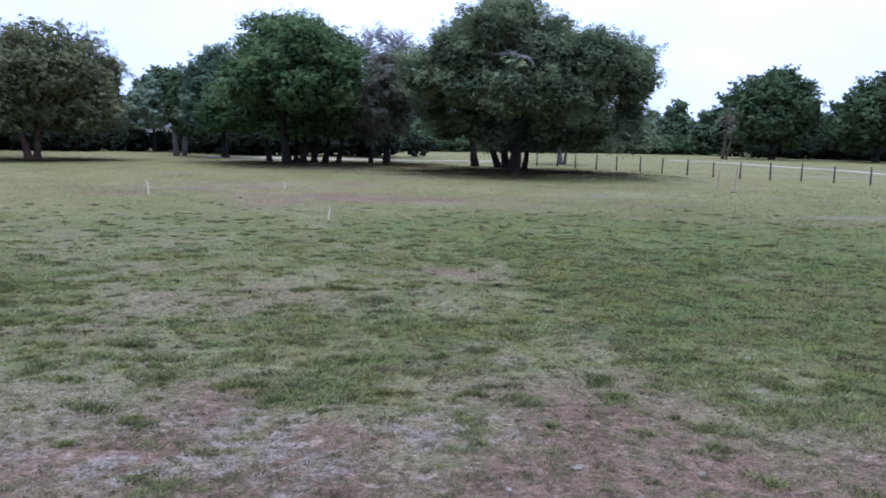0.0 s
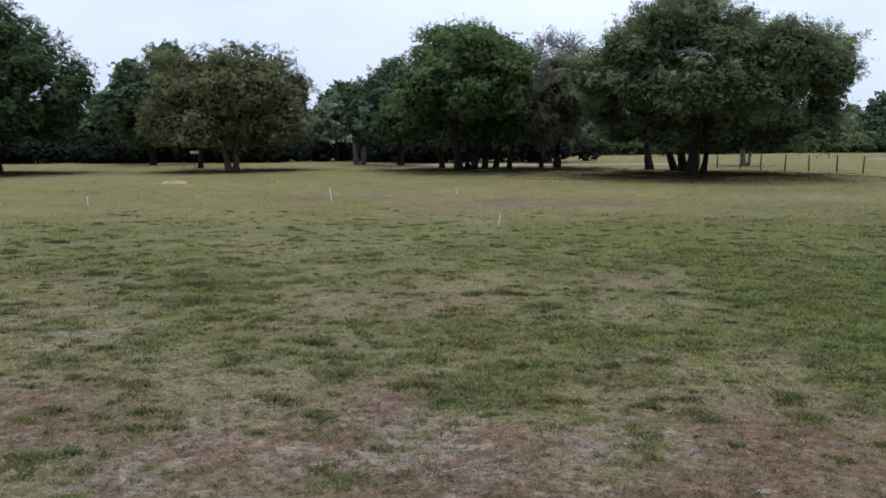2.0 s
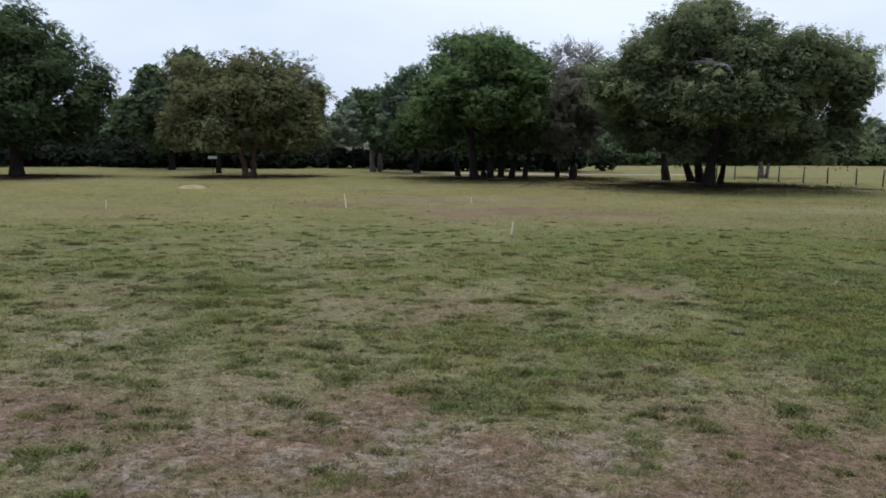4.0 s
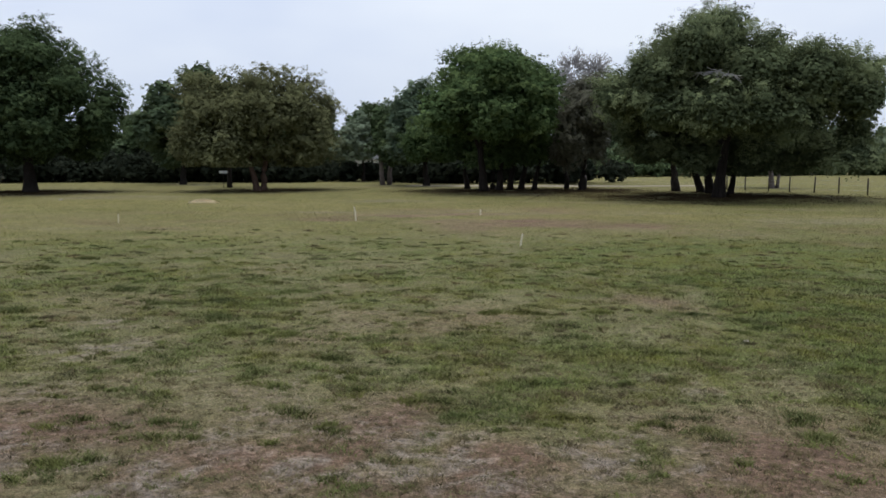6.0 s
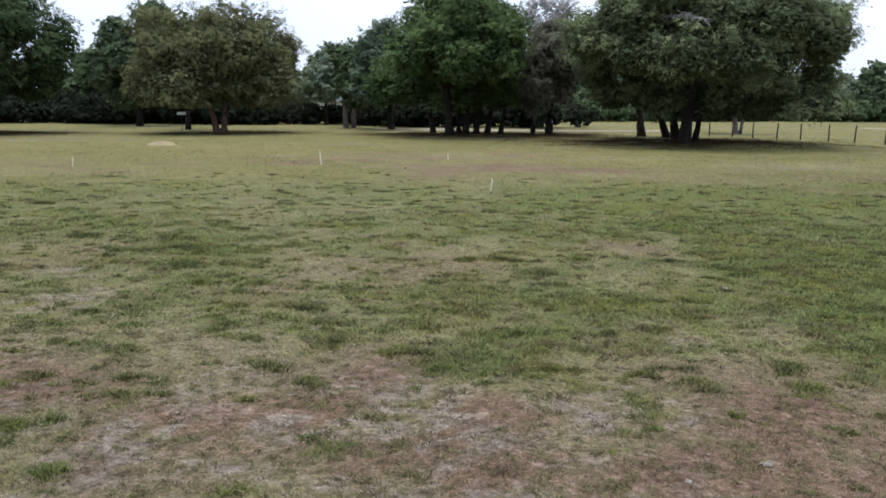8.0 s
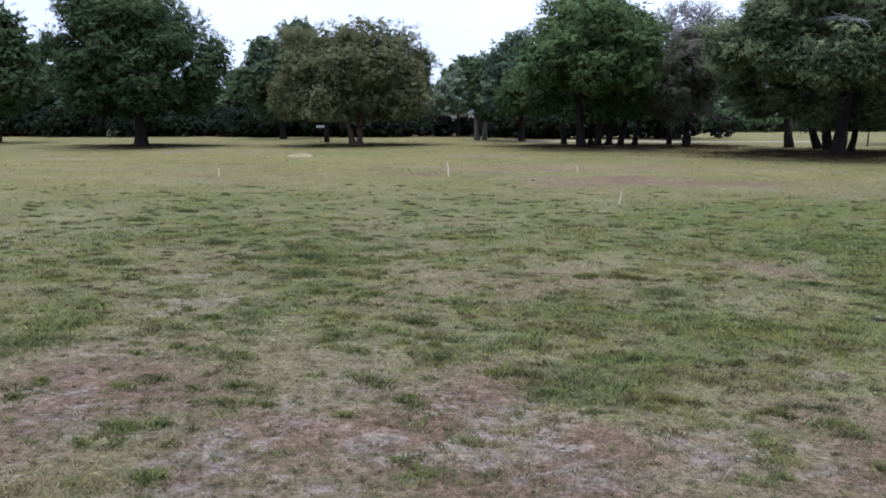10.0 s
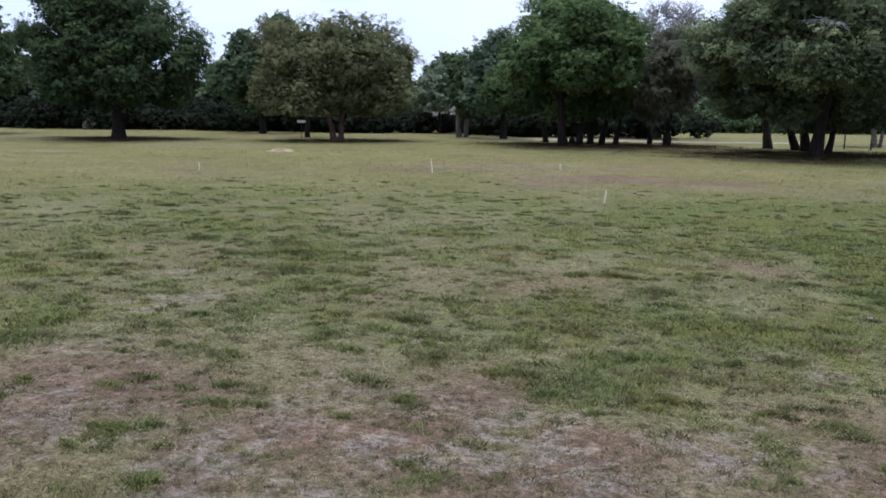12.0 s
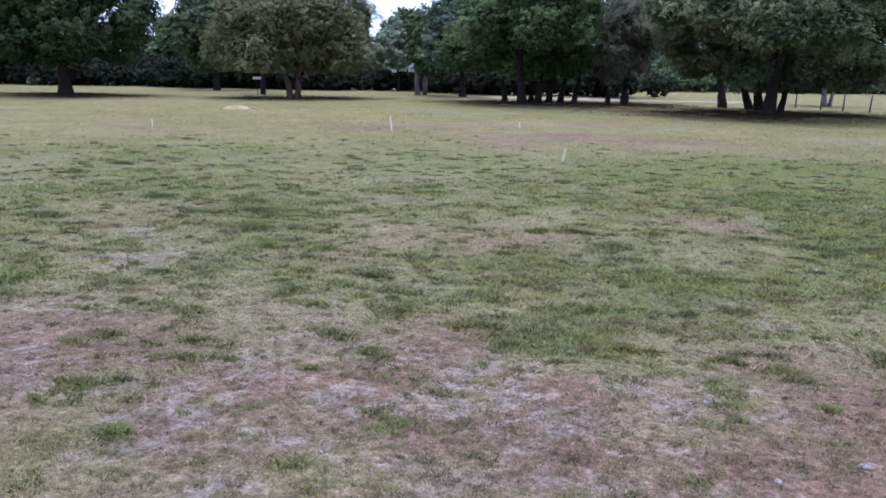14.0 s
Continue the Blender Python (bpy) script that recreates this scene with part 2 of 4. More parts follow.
def tube(bm, points, radii, sides=8, cap=True):
    """A tapering round limb through the points."""
    rings = []
    pts = [Vector(p) for p in points]
    for k, (p, r) in enumerate(zip(pts, radii)):
        way = (pts[min(k + 1, len(pts) - 1)] - pts[max(k - 1, 0)]).normalized()
        q = way.to_track_quat("Z", "Y")
        rings.append([bm.verts.new(p + q @ Vector((r * math.cos(a), r * math.sin(a), 0))) for a in np.linspace(0, math.tau, sides, endpoint=False)])
    for a, b in zip(rings, rings[1:]):
        for k in range(sides):
            bm.faces.new((a[k], a[(k + 1) % sides], b[(k + 1) % sides], b[k])).smooth = True
    if cap:
        bm.faces.new(rings[-1])
        bm.faces.new(rings[0][::-1])


def bent(rng, a, b, steps, wobble):
    a, b = np.array(a, float), np.array(b, float)
    out = []
    for k in range(steps + 1):
        s = k / steps
        out.append(a + (b - a) * s + rng.normal(0, wobble, 3) * math.sin(math.pi * s) * np.linalg.norm(b - a))
    return out


# ---- ground cover: where it is green, rusty, sandy or bleached ----
# x, y, half width, half depth, weight
GREEN_PATCHES = [(-0.64, 5.87, .35, .35, .6), (0.71, 4.98, .3, .25, .8), (-0.2, 16.6, 2.3, 3.6, .6), (2.2, 7.4, .5, .9, .8), (2.9, 11.8, 1.8, 3.0, .55), (-2.32, 7.27, .52, .45, .5), (-2.0, 5.44, .25, .26, .7),
                 (-2.55, 4.46, .38, .3, .6), (-0.93, 5.01, .45, .3, .9), (-5.3, 9.4, .8, .7, .5), (-4.4, 7.6, .6, .5, .5), (-5.1, 4.6, .35, .8, .7), (-12.1, 16.1, 2.4, 2.6, .4), (-0.59, 7.2, .7, .55, .4),
                 (0.75, 7.5, .65, .8, .3), (-3.2, 2.7, .5, .3, 1.3), (-2.5, 2.95, .34, .2, 1.3), (4.3, 8.2, .9, 1.4, .6), (2.57, 4.2, .25, .4, .6), (8.5, 13.0, 4.0, 5.0, .4)]
RUST_PATCHES = [(-1.54, 4.67, .33, .42, 1.0), (-1.55, 4.04, .25, .28, .7), (-0.74, 4.28, .3, .22, .75), (0.0, 4.47, .22, .2, .5), (1.19, 4.7, .32, .3, .75), (-3.75, 4.1, .5, .42, .65), (-1.8, 8.8, .65, .8, .5), (0.4, 10.5, .7, 1.0, .5),
                (-2.25, 3.8, .34, .2, .55), (0.36, 5.13, .26, .25, .45), (0.87, 4.6, .42, .36, .55), (1.29, 5.48, .36, .3, .3), (-2.5, 26.3, 4.4, 3.0, .48), (-7.6, 27.8, 3.8, 3.0, .48), (-6.7, 31.5, 3.8, 2.6, .42), (-3.4, 6.7, .4, .35, .2), (1.9, 3.5, .3, .25, .4)]
SAND_PATCHES = [(-1.07, 4.26, .22, .2, .9), (-0.78, 3.8, .38, .24, .85), (-0.05, 4.1, .28, .34, .85), (-2.38, 3.48, .32, .24, .8), (-1.65, 3.69, .22, .22, .75), (-5.04, 6.15, .5, .5, .75), (-5.8, 7.3, .55, .5, .5), (-2.44, 5.88, .5, .3, .45),
                (-2.62, 6.55, .4, .22, .55), (-3.56, 5.68, .34, .6, .4), (-3.55, 3.4, .3, .28, .7), (0.65, 6.08, .28, .2, .5), (0.81, 3.86, .1, .06, 1.3), (1.5, 3.85, .2, .12, .9), (2.48, 4.28, .22, .4, .5), (2.59, 5.27, .22, .28, .4),
                (0.47, 6.25, .22, .34, .45), (-1.8, 3.15, .4, .14, .65), (-4.4, 4.9, .5, .4, .3), (0.2, 3.3, .5, .25, .6)]
STRAW_PATCHES = [(-21.7, 36.0, 5.0, 2.2, .5), (-14.0, 34.0, 7.0, 4.0, .35), (1.0, 30.0, 6.0, 2.0, .45), (-28.0, 33.0, 5.0, 3.0, .35), (-4.0, 34.0, 6.0, 3.0, .4), (9.0, 31.0, 6.0, 2.6, .35)]


def patches(x, y, table, seed):
    """Ragged-edged patches, added up."""
    total = np.zeros_like(x)
    near = (cloudy(x, y, .45, seed, 4) - .5) * 2.6, (cloudy(x, y, .45, seed + 3, 4) - .5) * 2.6
    wide = (cloudy(x, y, 2.5, seed + 5, 4) - .5) * 2.6, (cloudy(x, y, 2.5, seed + 9, 4) - .5) * 2.6
    for cx, cy, rx, ry, w in table:
        du, dv = wide if cy > 9 else near
        u, v = (x - cx) / rx + du * .6, (y - cy) / ry + dv * .6
        q = w * np.exp(-.9 * (u * u + v * v) ** .9)
        total = np.maximum(total, q) + .25 * q
    return total


def cover(x, y):
    """Green, rust, sand and straw at places on the ground, each 0 to 1."""
    away = np.hypot(x, y)
    far = np.clip((away - 12) / 20, 0, 1)
    rust, sand, lush = patches(x, y, RUST_PATCHES, 5), patches(x, y, SAND_PATCHES, 25), patches(x, y, GREEN_PATCHES, 45)
    # worn ground by the path, reaching further out on the west side
    edge = 5.65 + 1.1 * np.clip((-2.2 - x) / 2.0, 0, 1) + 1.6 * (cloudy(x, y, .9, 37, 4) - .5) - .5 * np.clip((x - 1.6) / 1.5, 0, 1)
    worn = np.clip((edge - away * .95) / 1.6, 0, 1)
    clod = cloudy(x, y, .34, 13, 3) - .5
    spot = cloudy(x, y, .15, 15, 2) - .5
    wide = cloudy(x, y, 1.5, 14, 4) - .5
    near = 1 - .65 * far
    green = .52 + near * (.85 * clod + .5 * spot) + .7 * wide + .3 * (cloudy(x, y, 8.0, 12, 3) - .5) - .42 * worn + .55 * lush
    rust = rust * np.where(y > 15, np.clip(.75 + 4.5 * (cloudy(x * .5, y, 1.5, 59, 4) - .5), .1, 1.5), .8) + worn * np.clip(.5 + 1.5 * (cloudy(x, y, .6, 51, 3) - .5), 0, .85) + 1.1 * np.clip(cloudy(x, y, 1.1, 53, 4) - .58, 0, 1) * (1 - far)
    speck = np.clip(.9 + 6 * (cloudy(x, y, .13, 61, 3) - .5), 0, 2.2)
    sand = sand * .55 * speck + worn * speck * np.clip(.3 + 1.5 * (cloudy(x, y, .5, 31, 3) - .5), 0, .7) + 1.0 * np.clip(cloudy(x, y, .9, 33, 4) - .57, 0, 1) * (1 - far)
    east = np.clip((x + 1.0) / 4.5, 0, 1) * np.clip((40 - y) / 16, 0, 1)
    # brown dead thatch, little sand, on the east side of the worn ground
    brown = worn * np.clip((x - .1 + 2.4 * (cloudy(x, y, 1.2, 67, 4) - .5)) / 1.3, 0, 1)
    rust, sand = rust + .6 * brown * (.1 + 1.7 * cloudy(x, y, .3, 57, 3)), sand * (1 - .6 * brown)
    green = green - .6 * rust - .6 * sand + .26 * east
    band = np.clip((away - 19) / 6, 0, 1)
    # long bleached and reddish streaks across the far field
    streak, blush = cloudy(x * .3, y, 2.0, 43, 4) - .5, cloudy(x * .35, y, 2.6, 47, 4) - .5
    green, rust = green + .5 * band * streak, rust + 2.2 * band * np.clip(blush - .03, 0, 1) * np.clip((38 - away) / 8, 0, 1)
    sand = sand + 2.4 * band * np.clip(-streak - .07, 0, 1)
    straw = .06 + .55 * band + patches(x, y, STRAW_PATCHES, 65) * .7 + .5 * band * (cloudy(x, y, 5.0, 41) - .5) - .25 * east
    return tuple(np.clip(v, 0, 1) for v in (np.minimum(green, .92), rust, sand, straw))


# ---- ground: one sheet to the horizon ----
def axis(lo, hi, middle, scale, step):
    a, b = math.asinh((lo - middle) / scale), math.asinh((hi - middle) / scale)
    return middle + scale * np.sinh(np.linspace(a, b, int((b - a) / step)))


gx, gy = axis(-3000, 3000, -1.5, 3.0, 0.036), axis(-400, 4500, 5.0, 3.0, 0.034)
GX, GY = np.meshgrid(gx, gy)
rough_z = 0.05 * (cloudy(GX, GY, 0.9, 3) - 0.5) + 0.16 * (cloudy(GX, GY, 9.0, 7, 2) - 0.5) * np.clip((GY - 8) / 15, 0, 1)
gv = np.stack([GX, GY, height(GX, GY) + rough_z], -1).reshape(-1, 3)
ids = np.arange(GX.size).reshape(GX.shape)
gf = np.stack([ids[:-1, :-1], ids[:-1, 1:], ids[1:, 1:], ids[1:, :-1]], -1).reshape(-1, 4)
gme = bpy.data.meshes.new("ground")
fill(gme, gv, gf, 4)
for key, v in zip(("green", "rust", "sand", "straw"), cover(gv[:, 0], gv[:, 1])):
    give(gme, key, v)
gme.polygons.foreach_set("use_smooth", np.ones(len(gf), bool))
gme.materials.append(M_GROUND)
tagged(new("ground", gme), "patchy mown pasture with dry thatch, green tufts and sandy bare spots", "ground", kind="structure")


def lie(x, y):
    """Height of the sheet itself."""
    x, y = np.asarray(x, float), np.asarray(y, float)
    return height(x, y) + 0.05 * (cloudy(x, y, 0.9, 3) - 0.5) + 0.16 * (cloudy(x, y, 9.0, 7, 2) - 0.5) * np.clip((y - 8) / 15, 0, 1)


# ---- sandy lane beyond the fence ----
def lane(name, line, width, label):
    line = np.array(line, float)
    s = np.r_[0, np.cumsum(np.hypot(*np.diff(line, axis=0).T))]
    u = np.arange(0, s[-1], 1.0)
    px, py = np.interp(u, s, line[:, 0]), np.interp(u, s, line[:, 1])
    k = np.ones(9) / 9
    px[4:-4], py[4:-4] = np.convolve(px, k, "valid"), np.convolve(py, k, "valid")
    tx, ty = np.gradient(px), np.gradient(py)
    q = np.hypot(tx, ty)
    nx, ny = -ty / q, tx / q
    across = np.linspace(-0.5, 0.5, 7)
    edge = 1 + 0.25 * (cloudy(px, py, 3.0, 55) - 0.5)
    X = px[:, None] + nx[:, None] * across * width * edge[:, None]
    Y = py[:, None] + ny[:, None] * across * width * edge[:, None]
    Z = lie(X, Y) + 0.03 * (1 - (2 * across) ** 4)[None] + 0.012
    i = np.arange(X.size).reshape(X.shape)
    me = bpy.data.meshes.new(name)
    fill(me, np.stack([X, Y, Z], -1).reshape(-1, 3), np.stack([i[:-1, :-1], i[:-1, 1:], i[1:, 1:], i[1:, :-1]], -1).reshape(-1, 4), 4)
    me.materials.append(M_LANE)
    return tagged(new(name, me), label, "lane", kind="structure")


lane("lane_east", [(27.5, 87), (30.5, 82), (32.3, 76), (33.6, 69), (34.6, 62), (36, 55), (38, 47), (42, 34), (48, 20)], 2.2, "pale sandy farm lane running behind the wire fence")
lane("lane_north", [(-20, 65.5), (-14, 65.6), (-8, 67), (0, 69.5), (8, 71)], 3.6, "pale grey sandy lane passing behind the oaks")
lane("lane_west", [(-120, 66), (-95, 72), (-75, 77), (-62, 82), (-50, 90)], 2.2, "pale sandy track along the edge of the woods")


# ---- trees ----
def leaves(rng, lobes, count, size, droop=0.0, inner=0.2, clump=1.1, low=0.35):
    """Small pointed leaves on leafy sprays, gathered in loose clumps over the lobes of a crown (rows of centre and
    radii), with a dense inside coloured dark as shade.
    """
    lobes = np.array(lobes, float)
    area = lobes[:, 3] * lobes[:, 5] + lobes[:, 3] * lobes[:, 4] + lobes[:, 4] * lobes[:, 5]
    clumps = max(10, int(area.sum() / (clump * clump) * 2.6))
    which = rng.choice(len(lobes), clumps, p=area / area.sum())
    d = rng.normal(0, 1, (clumps, 3))
    d[:, 2] = np.where(rng.random(clumps) < 0.55, np.abs(d[:, 2]), d[:, 2]) + 0.1
    d /= np.linalg.norm(d, axis=1)[:, None]
    cc = lobes[which, :3] + d * rng.uniform(0.6, 1.02, (clumps, 1)) * lobes[which, 3:]
    # only clumps on the outside of the whole crown
    deep = np.linalg.norm((cc[:, None] - lobes[None, :, :3]) / lobes[None, :, 3:], axis=2)
    deep[np.arange(clumps), which] = 9
    out = deep.min(1) > 0.66
    cc, d = cc[out], d[out]
    clumps = len(cc)
    cr = clump * rng.uniform(0.35, 0.95, clumps)
    ctone = rng.random(clumps)
    n = int(count * (1 - inner))
    total = max(clumps * 3, n // 22)
    g = rng.choice(clumps, total, p=cr**2 / (cr**2).sum())
    root = cc[g] + np.clip(rng.normal(0, 1, (total, 3)), -1.5, 1.5) * cr[g][:, None] * np.array([0.46, 0.46, 0.26])
    aim = 0.8 * d[g] + rng.normal(0, 0.55, (total, 3)) + np.array([0, 0, 0.2 - 0.55 * droop])
    aim /= np.linalg.norm(aim, axis=1)[:, None]
    far = cr[g] * rng.uniform(0.2, 0.6, total) * np.where(rng.random(total) < 0.05, 1.5, 1.0)
    shade_ = rng.random(total)
    k = rng.integers(0, total, n)
    s = rng.random(n)
    c = root[k] + aim[k] * (far[k] * s)[:, None] + np.clip(rng.normal(0, 1, (n, 3)), -1.8, 1.8) * (0.1 * clump * (1.15 - s))[:, None] * np.array([1, 1, 0.6])
    c[:, 2] -= droop * 0.35 * s**2 * far[k]
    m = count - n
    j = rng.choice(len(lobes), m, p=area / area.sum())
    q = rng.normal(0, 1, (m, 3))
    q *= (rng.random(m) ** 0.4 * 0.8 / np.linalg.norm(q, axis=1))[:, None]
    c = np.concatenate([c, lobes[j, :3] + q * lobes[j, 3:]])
    # leaves face out of their own clump
    out = (c[:n] - cc[g][k]) / cr[g][k][:, None]
    out[:, 2] *= 1.5
    out /= np.linalg.norm(out, axis=1)[:, None] + 0.25
    up = np.concatenate([0.85 * out + 0.3 * d[g][k], q * 0.5]) + rng.normal(0, 0.24, (count, 3)) + np.array([0, 0, 0.38])
    up /= np.linalg.norm(up, axis=1)[:, None]
    a = np.cross(up, rng.normal(0, 1, (count, 3)))
    a /= np.linalg.norm(a, axis=1)[:, None] + 1e-9
    b = np.cross(up, a)
    z = size * rng.uniform(0.6, 1.3, (count, 1))
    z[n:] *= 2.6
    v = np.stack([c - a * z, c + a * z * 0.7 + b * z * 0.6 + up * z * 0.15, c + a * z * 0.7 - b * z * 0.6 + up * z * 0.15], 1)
    # crown's inner shade put into colour: inside leaves dark, spray tips lighter
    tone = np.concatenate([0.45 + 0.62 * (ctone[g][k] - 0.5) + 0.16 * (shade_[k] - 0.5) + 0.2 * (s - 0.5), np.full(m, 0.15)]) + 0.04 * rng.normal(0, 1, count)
    keep = c[:, 2] > low
    return v[keep], np.clip(tone, 0, 1)[keep]


def crown_mesh(name, v, tone, mat):
    me = bpy.data.meshes.new(name)
    fill(me, v.reshape(-1, 3), np.arange(len(v) * 3).reshape(-1, 3), 3)
    give(me, "tone", np.repeat(tone, 3))
    me.materials.append(mat)
    return me


def tree(name, label, x, y, lobes, trunks, leaf, bark, count, size=0.17, droop=0.0, inner=0.27, depth=0.75, seed=1, group="", twigs=0, clump=1.1, low=1.15, skirt=0.4, eaves=0.42, rim=0.0, hang=0.74):
    """lobes: rows of offset across the line of sight, height, half width, half height. trunks: across, back, radius, lean across, top."""
    rng = np.random.default_rng(seed)
    root = tagged(new(name), label, "tree", group)
    bear = math.atan2(x, y)
    root.matrix_world = Matrix.Translation((x, y, float(lie(x, y)) - 0.03)) @ Matrix.Rotation(-bear, 4, "Z")
    rows = []
    wide = max(abs(u) + ru for u, z, ru, rz in lobes)
    for u, z, ru, rz in lobes:
        tall = max(h for _, h, _, _ in lobes)
        room = (0.5 + 0.5 * min(1.0, z / (0.65 * tall))) * math.sqrt(max(0.06, 1 - (u / wide) ** 2)) * wide * depth
        inset = rng.uniform(-0.35, 0.35) if z > eaves * tall or rng.random() < skirt else rng.uniform(0.0, 0.5)
        low_down = z < eaves * tall
        if low_down:
            inset = abs(inset) * 0.6 + 0.26
        rows.append((u, inset * room, z, ru, max(ru, (0.32 if low_down else 0.45) * room), rz))
        # the far and near sides of the crown, and the rim that overhangs the ground
        if z > 0.6 * tall or (z > eaves * tall and rng.random() < 0.5):
            for side in (-0.62, 0.62):
                rows.append((u * 0.9 + rng.normal(0, 0.4), side * room, z * rng.uniform(hang, hang + 0.16), ru * 0.85, max(ru * 0.7, 0.32 * room), rz * 0.75))
        if rim and z > 0.5 * tall and abs(u) > rim * wide:
            for side in (-0.7, 0.7):
                rows.append((u * 0.95 + rng.normal(0, 0.5), side * room, z * rng.uniform(0.48, 0.62), ru * 0.85, max(ru * 0.7, 0.26 * room), rz * 0.6))
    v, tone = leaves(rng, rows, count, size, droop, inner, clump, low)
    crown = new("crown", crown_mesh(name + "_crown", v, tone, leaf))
    crown.parent = root
    for k, (u, back, r, lean, top) in enumerate(trunks):
        bm = bmesh.new()
        foot, head = (u, back, -0.15), (u + lean, back + rng.normal(0, 0.2), top)
        p = bent(rng, foot, head, 7, 0.012)
        rad = [r * (1.0 - 0.07 * j + (0.34, 0.15, 0.06, 0.02, 0, 0, 0, 0)[j]) for j in range(8)]
        tube(bm, p, rad, 10)
        for a in np.linspace(0, math.tau, 6)[:-1] + rng.random():
            q = np.array(foot) + np.array([math.cos(a), math.sin(a), 0]) * r * 1.7
            tube(bm, [p[1] * np.array([1, 1, 1.0]), (np.array(p[0]) + q) / 2 + np.array([0, 0, 0.16]), q], [r * 0.5, r * 0.34, r * 0.08], 6)
        part("trunk", bm, bark, root)
        near = sorted(rows, key=lambda w: abs(w[0] - head[0]) + 0.3 * abs(w[1] - head[1]))[: max(4, 9 // len(trunks)) if not group else 3]
        for w in near:
            bm = bmesh.new()
            start = p[5] + (p[7] - p[5]) * rng.random()
            goal = np.array(w[:3]) + rng.normal(0, 0.3, 3)
            limb = bent(rng, start, goal, 6, 0.06)
            tube(bm, limb, [r * 0.5 * (1 - 0.14 * j) for j in range(7)], 7)
            for _ in range(3 if not group else 0):
                j = rng.integers(3, 6)
                tube(bm, bent(rng, limb[j], limb[j] + rng.normal(0, 1, 3) * np.array(w[3:]) * 0.28, 4, 0.08), [r * 0.18 * (1 - 0.22 * i) for i in range(5)], 5)
            part("limb", bm, bark, root)
    if twigs:
        bm = bmesh.new()
        for _ in range(twigs):
            w = rows[rng.integers(len(rows))]
            d = rng.normal(0, 1, 3)
            d[2] = d[2] * 0.8 + 0.4
            d /= np.linalg.norm(d)
            a = np.array(w[:3]) + d * np.array(w[3:]) * 0.3
            tube(bm, bent(rng, a, a + d * np.array(w[3:]) * rng.uniform(0.5, 0.95), 4, 0.09), [0.06, 0.05, 0.04, 0.03, 0.02], 4, cap=False)
        tagged(part("twig_spray", bm, BARK_TWIG, root, "bare pale grey twigs"), kind="stuff")
    return root


OAK = [(-0.3, 8.6, 1.8, 2.0), (-2.4, 7.9, 1.8, 1.7), (1.9, 7.7, 2.1, 1.8), (4.5, 7.2, 2.1, 1.8), (6.6, 6.3, 1.6, 1.6), (7.2, 4.6, 1.3, 1.6), (6.9, 3.0, 1.4, 1.2), (-4.3, 7.5, 1.7, 1.6), (-5.6, 6.0, 1.5, 1.6), (-5.5, 4.2, 1.5, 1.4),
       (4.7, 5.0, 2.3, 1.9), (2.4, 5.4, 2.6, 1.9), (-0.4, 5.7, 2.8, 2.0), (-3.0, 5.4, 2.4, 1.9), (5.2, 2.8, 1.8, 1.2), (3.0, 2.7, 2.0, 1.2), (0.4, 3.5, 2.0, 1.3), (-2.3, 2.9, 1.8, 1.2), (-4.4, 2.8, 1.6, 1.0), (-0.9, 2.3, 2.2, 1.1), (1.5, 2.1, 2.0, 1.0), (3.9, 2.2, 1.8, 1.0)]
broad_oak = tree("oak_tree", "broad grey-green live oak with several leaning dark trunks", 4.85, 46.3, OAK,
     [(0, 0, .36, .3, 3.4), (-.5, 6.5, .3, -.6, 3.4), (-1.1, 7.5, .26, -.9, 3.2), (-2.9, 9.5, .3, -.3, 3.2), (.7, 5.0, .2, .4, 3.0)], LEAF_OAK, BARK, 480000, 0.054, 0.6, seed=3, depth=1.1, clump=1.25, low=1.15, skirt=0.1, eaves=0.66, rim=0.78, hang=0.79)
r = np.random.default_rng(93)
bm = bmesh.new()
stem = bent(r, (-1.5, -6.2, 6.7), (0.5, -7.4, 6.3), 6, .06)
tube(bm, stem, [.03, .027, .024, .021, .018, .015, .012], 6)
for _ in range(44):
    d = r.normal(0, 1, 3) * np.array([.9, .45, .3]) + np.array([.35, -.25, -.1])
    d *= r.uniform(.25, .8) / np.linalg.norm(d)
    root = stem[r.integers(1, 7)]
    tube(bm, bent(r, root, root + d, 4, .1), [.024, .02, .016, .012, .008], 4, cap=False)
part("dead_branch", bm, BARK_TWIG, broad_oak, "bare silvery dead branch in the crown")
GREEN_TREE = [(0.7, 9.2, 2.2, 1.5), (-1.3, 8.3, 2.4, 2.0), (2.3, 8.2, 2.3, 2.0), (-2.6, 6.1, 2.4, 2.4), (0.7, 5.9, 3.2, 2.6), (3.3, 6.2, 1.8, 2.6), (-3.4, 3.5, 2.4, 1.8), (-0.1, 3.0, 3.0, 1.8), (2.7, 3.4, 2.2, 2.0), (-5.6, 3.3, 1.4, 1.6)]
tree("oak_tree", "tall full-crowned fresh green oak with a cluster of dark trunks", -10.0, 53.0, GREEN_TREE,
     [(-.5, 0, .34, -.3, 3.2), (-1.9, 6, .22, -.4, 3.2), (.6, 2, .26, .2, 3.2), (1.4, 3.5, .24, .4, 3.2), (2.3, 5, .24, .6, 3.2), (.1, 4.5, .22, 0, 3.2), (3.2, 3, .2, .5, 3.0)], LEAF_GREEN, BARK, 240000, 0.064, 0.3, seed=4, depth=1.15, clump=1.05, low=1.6)
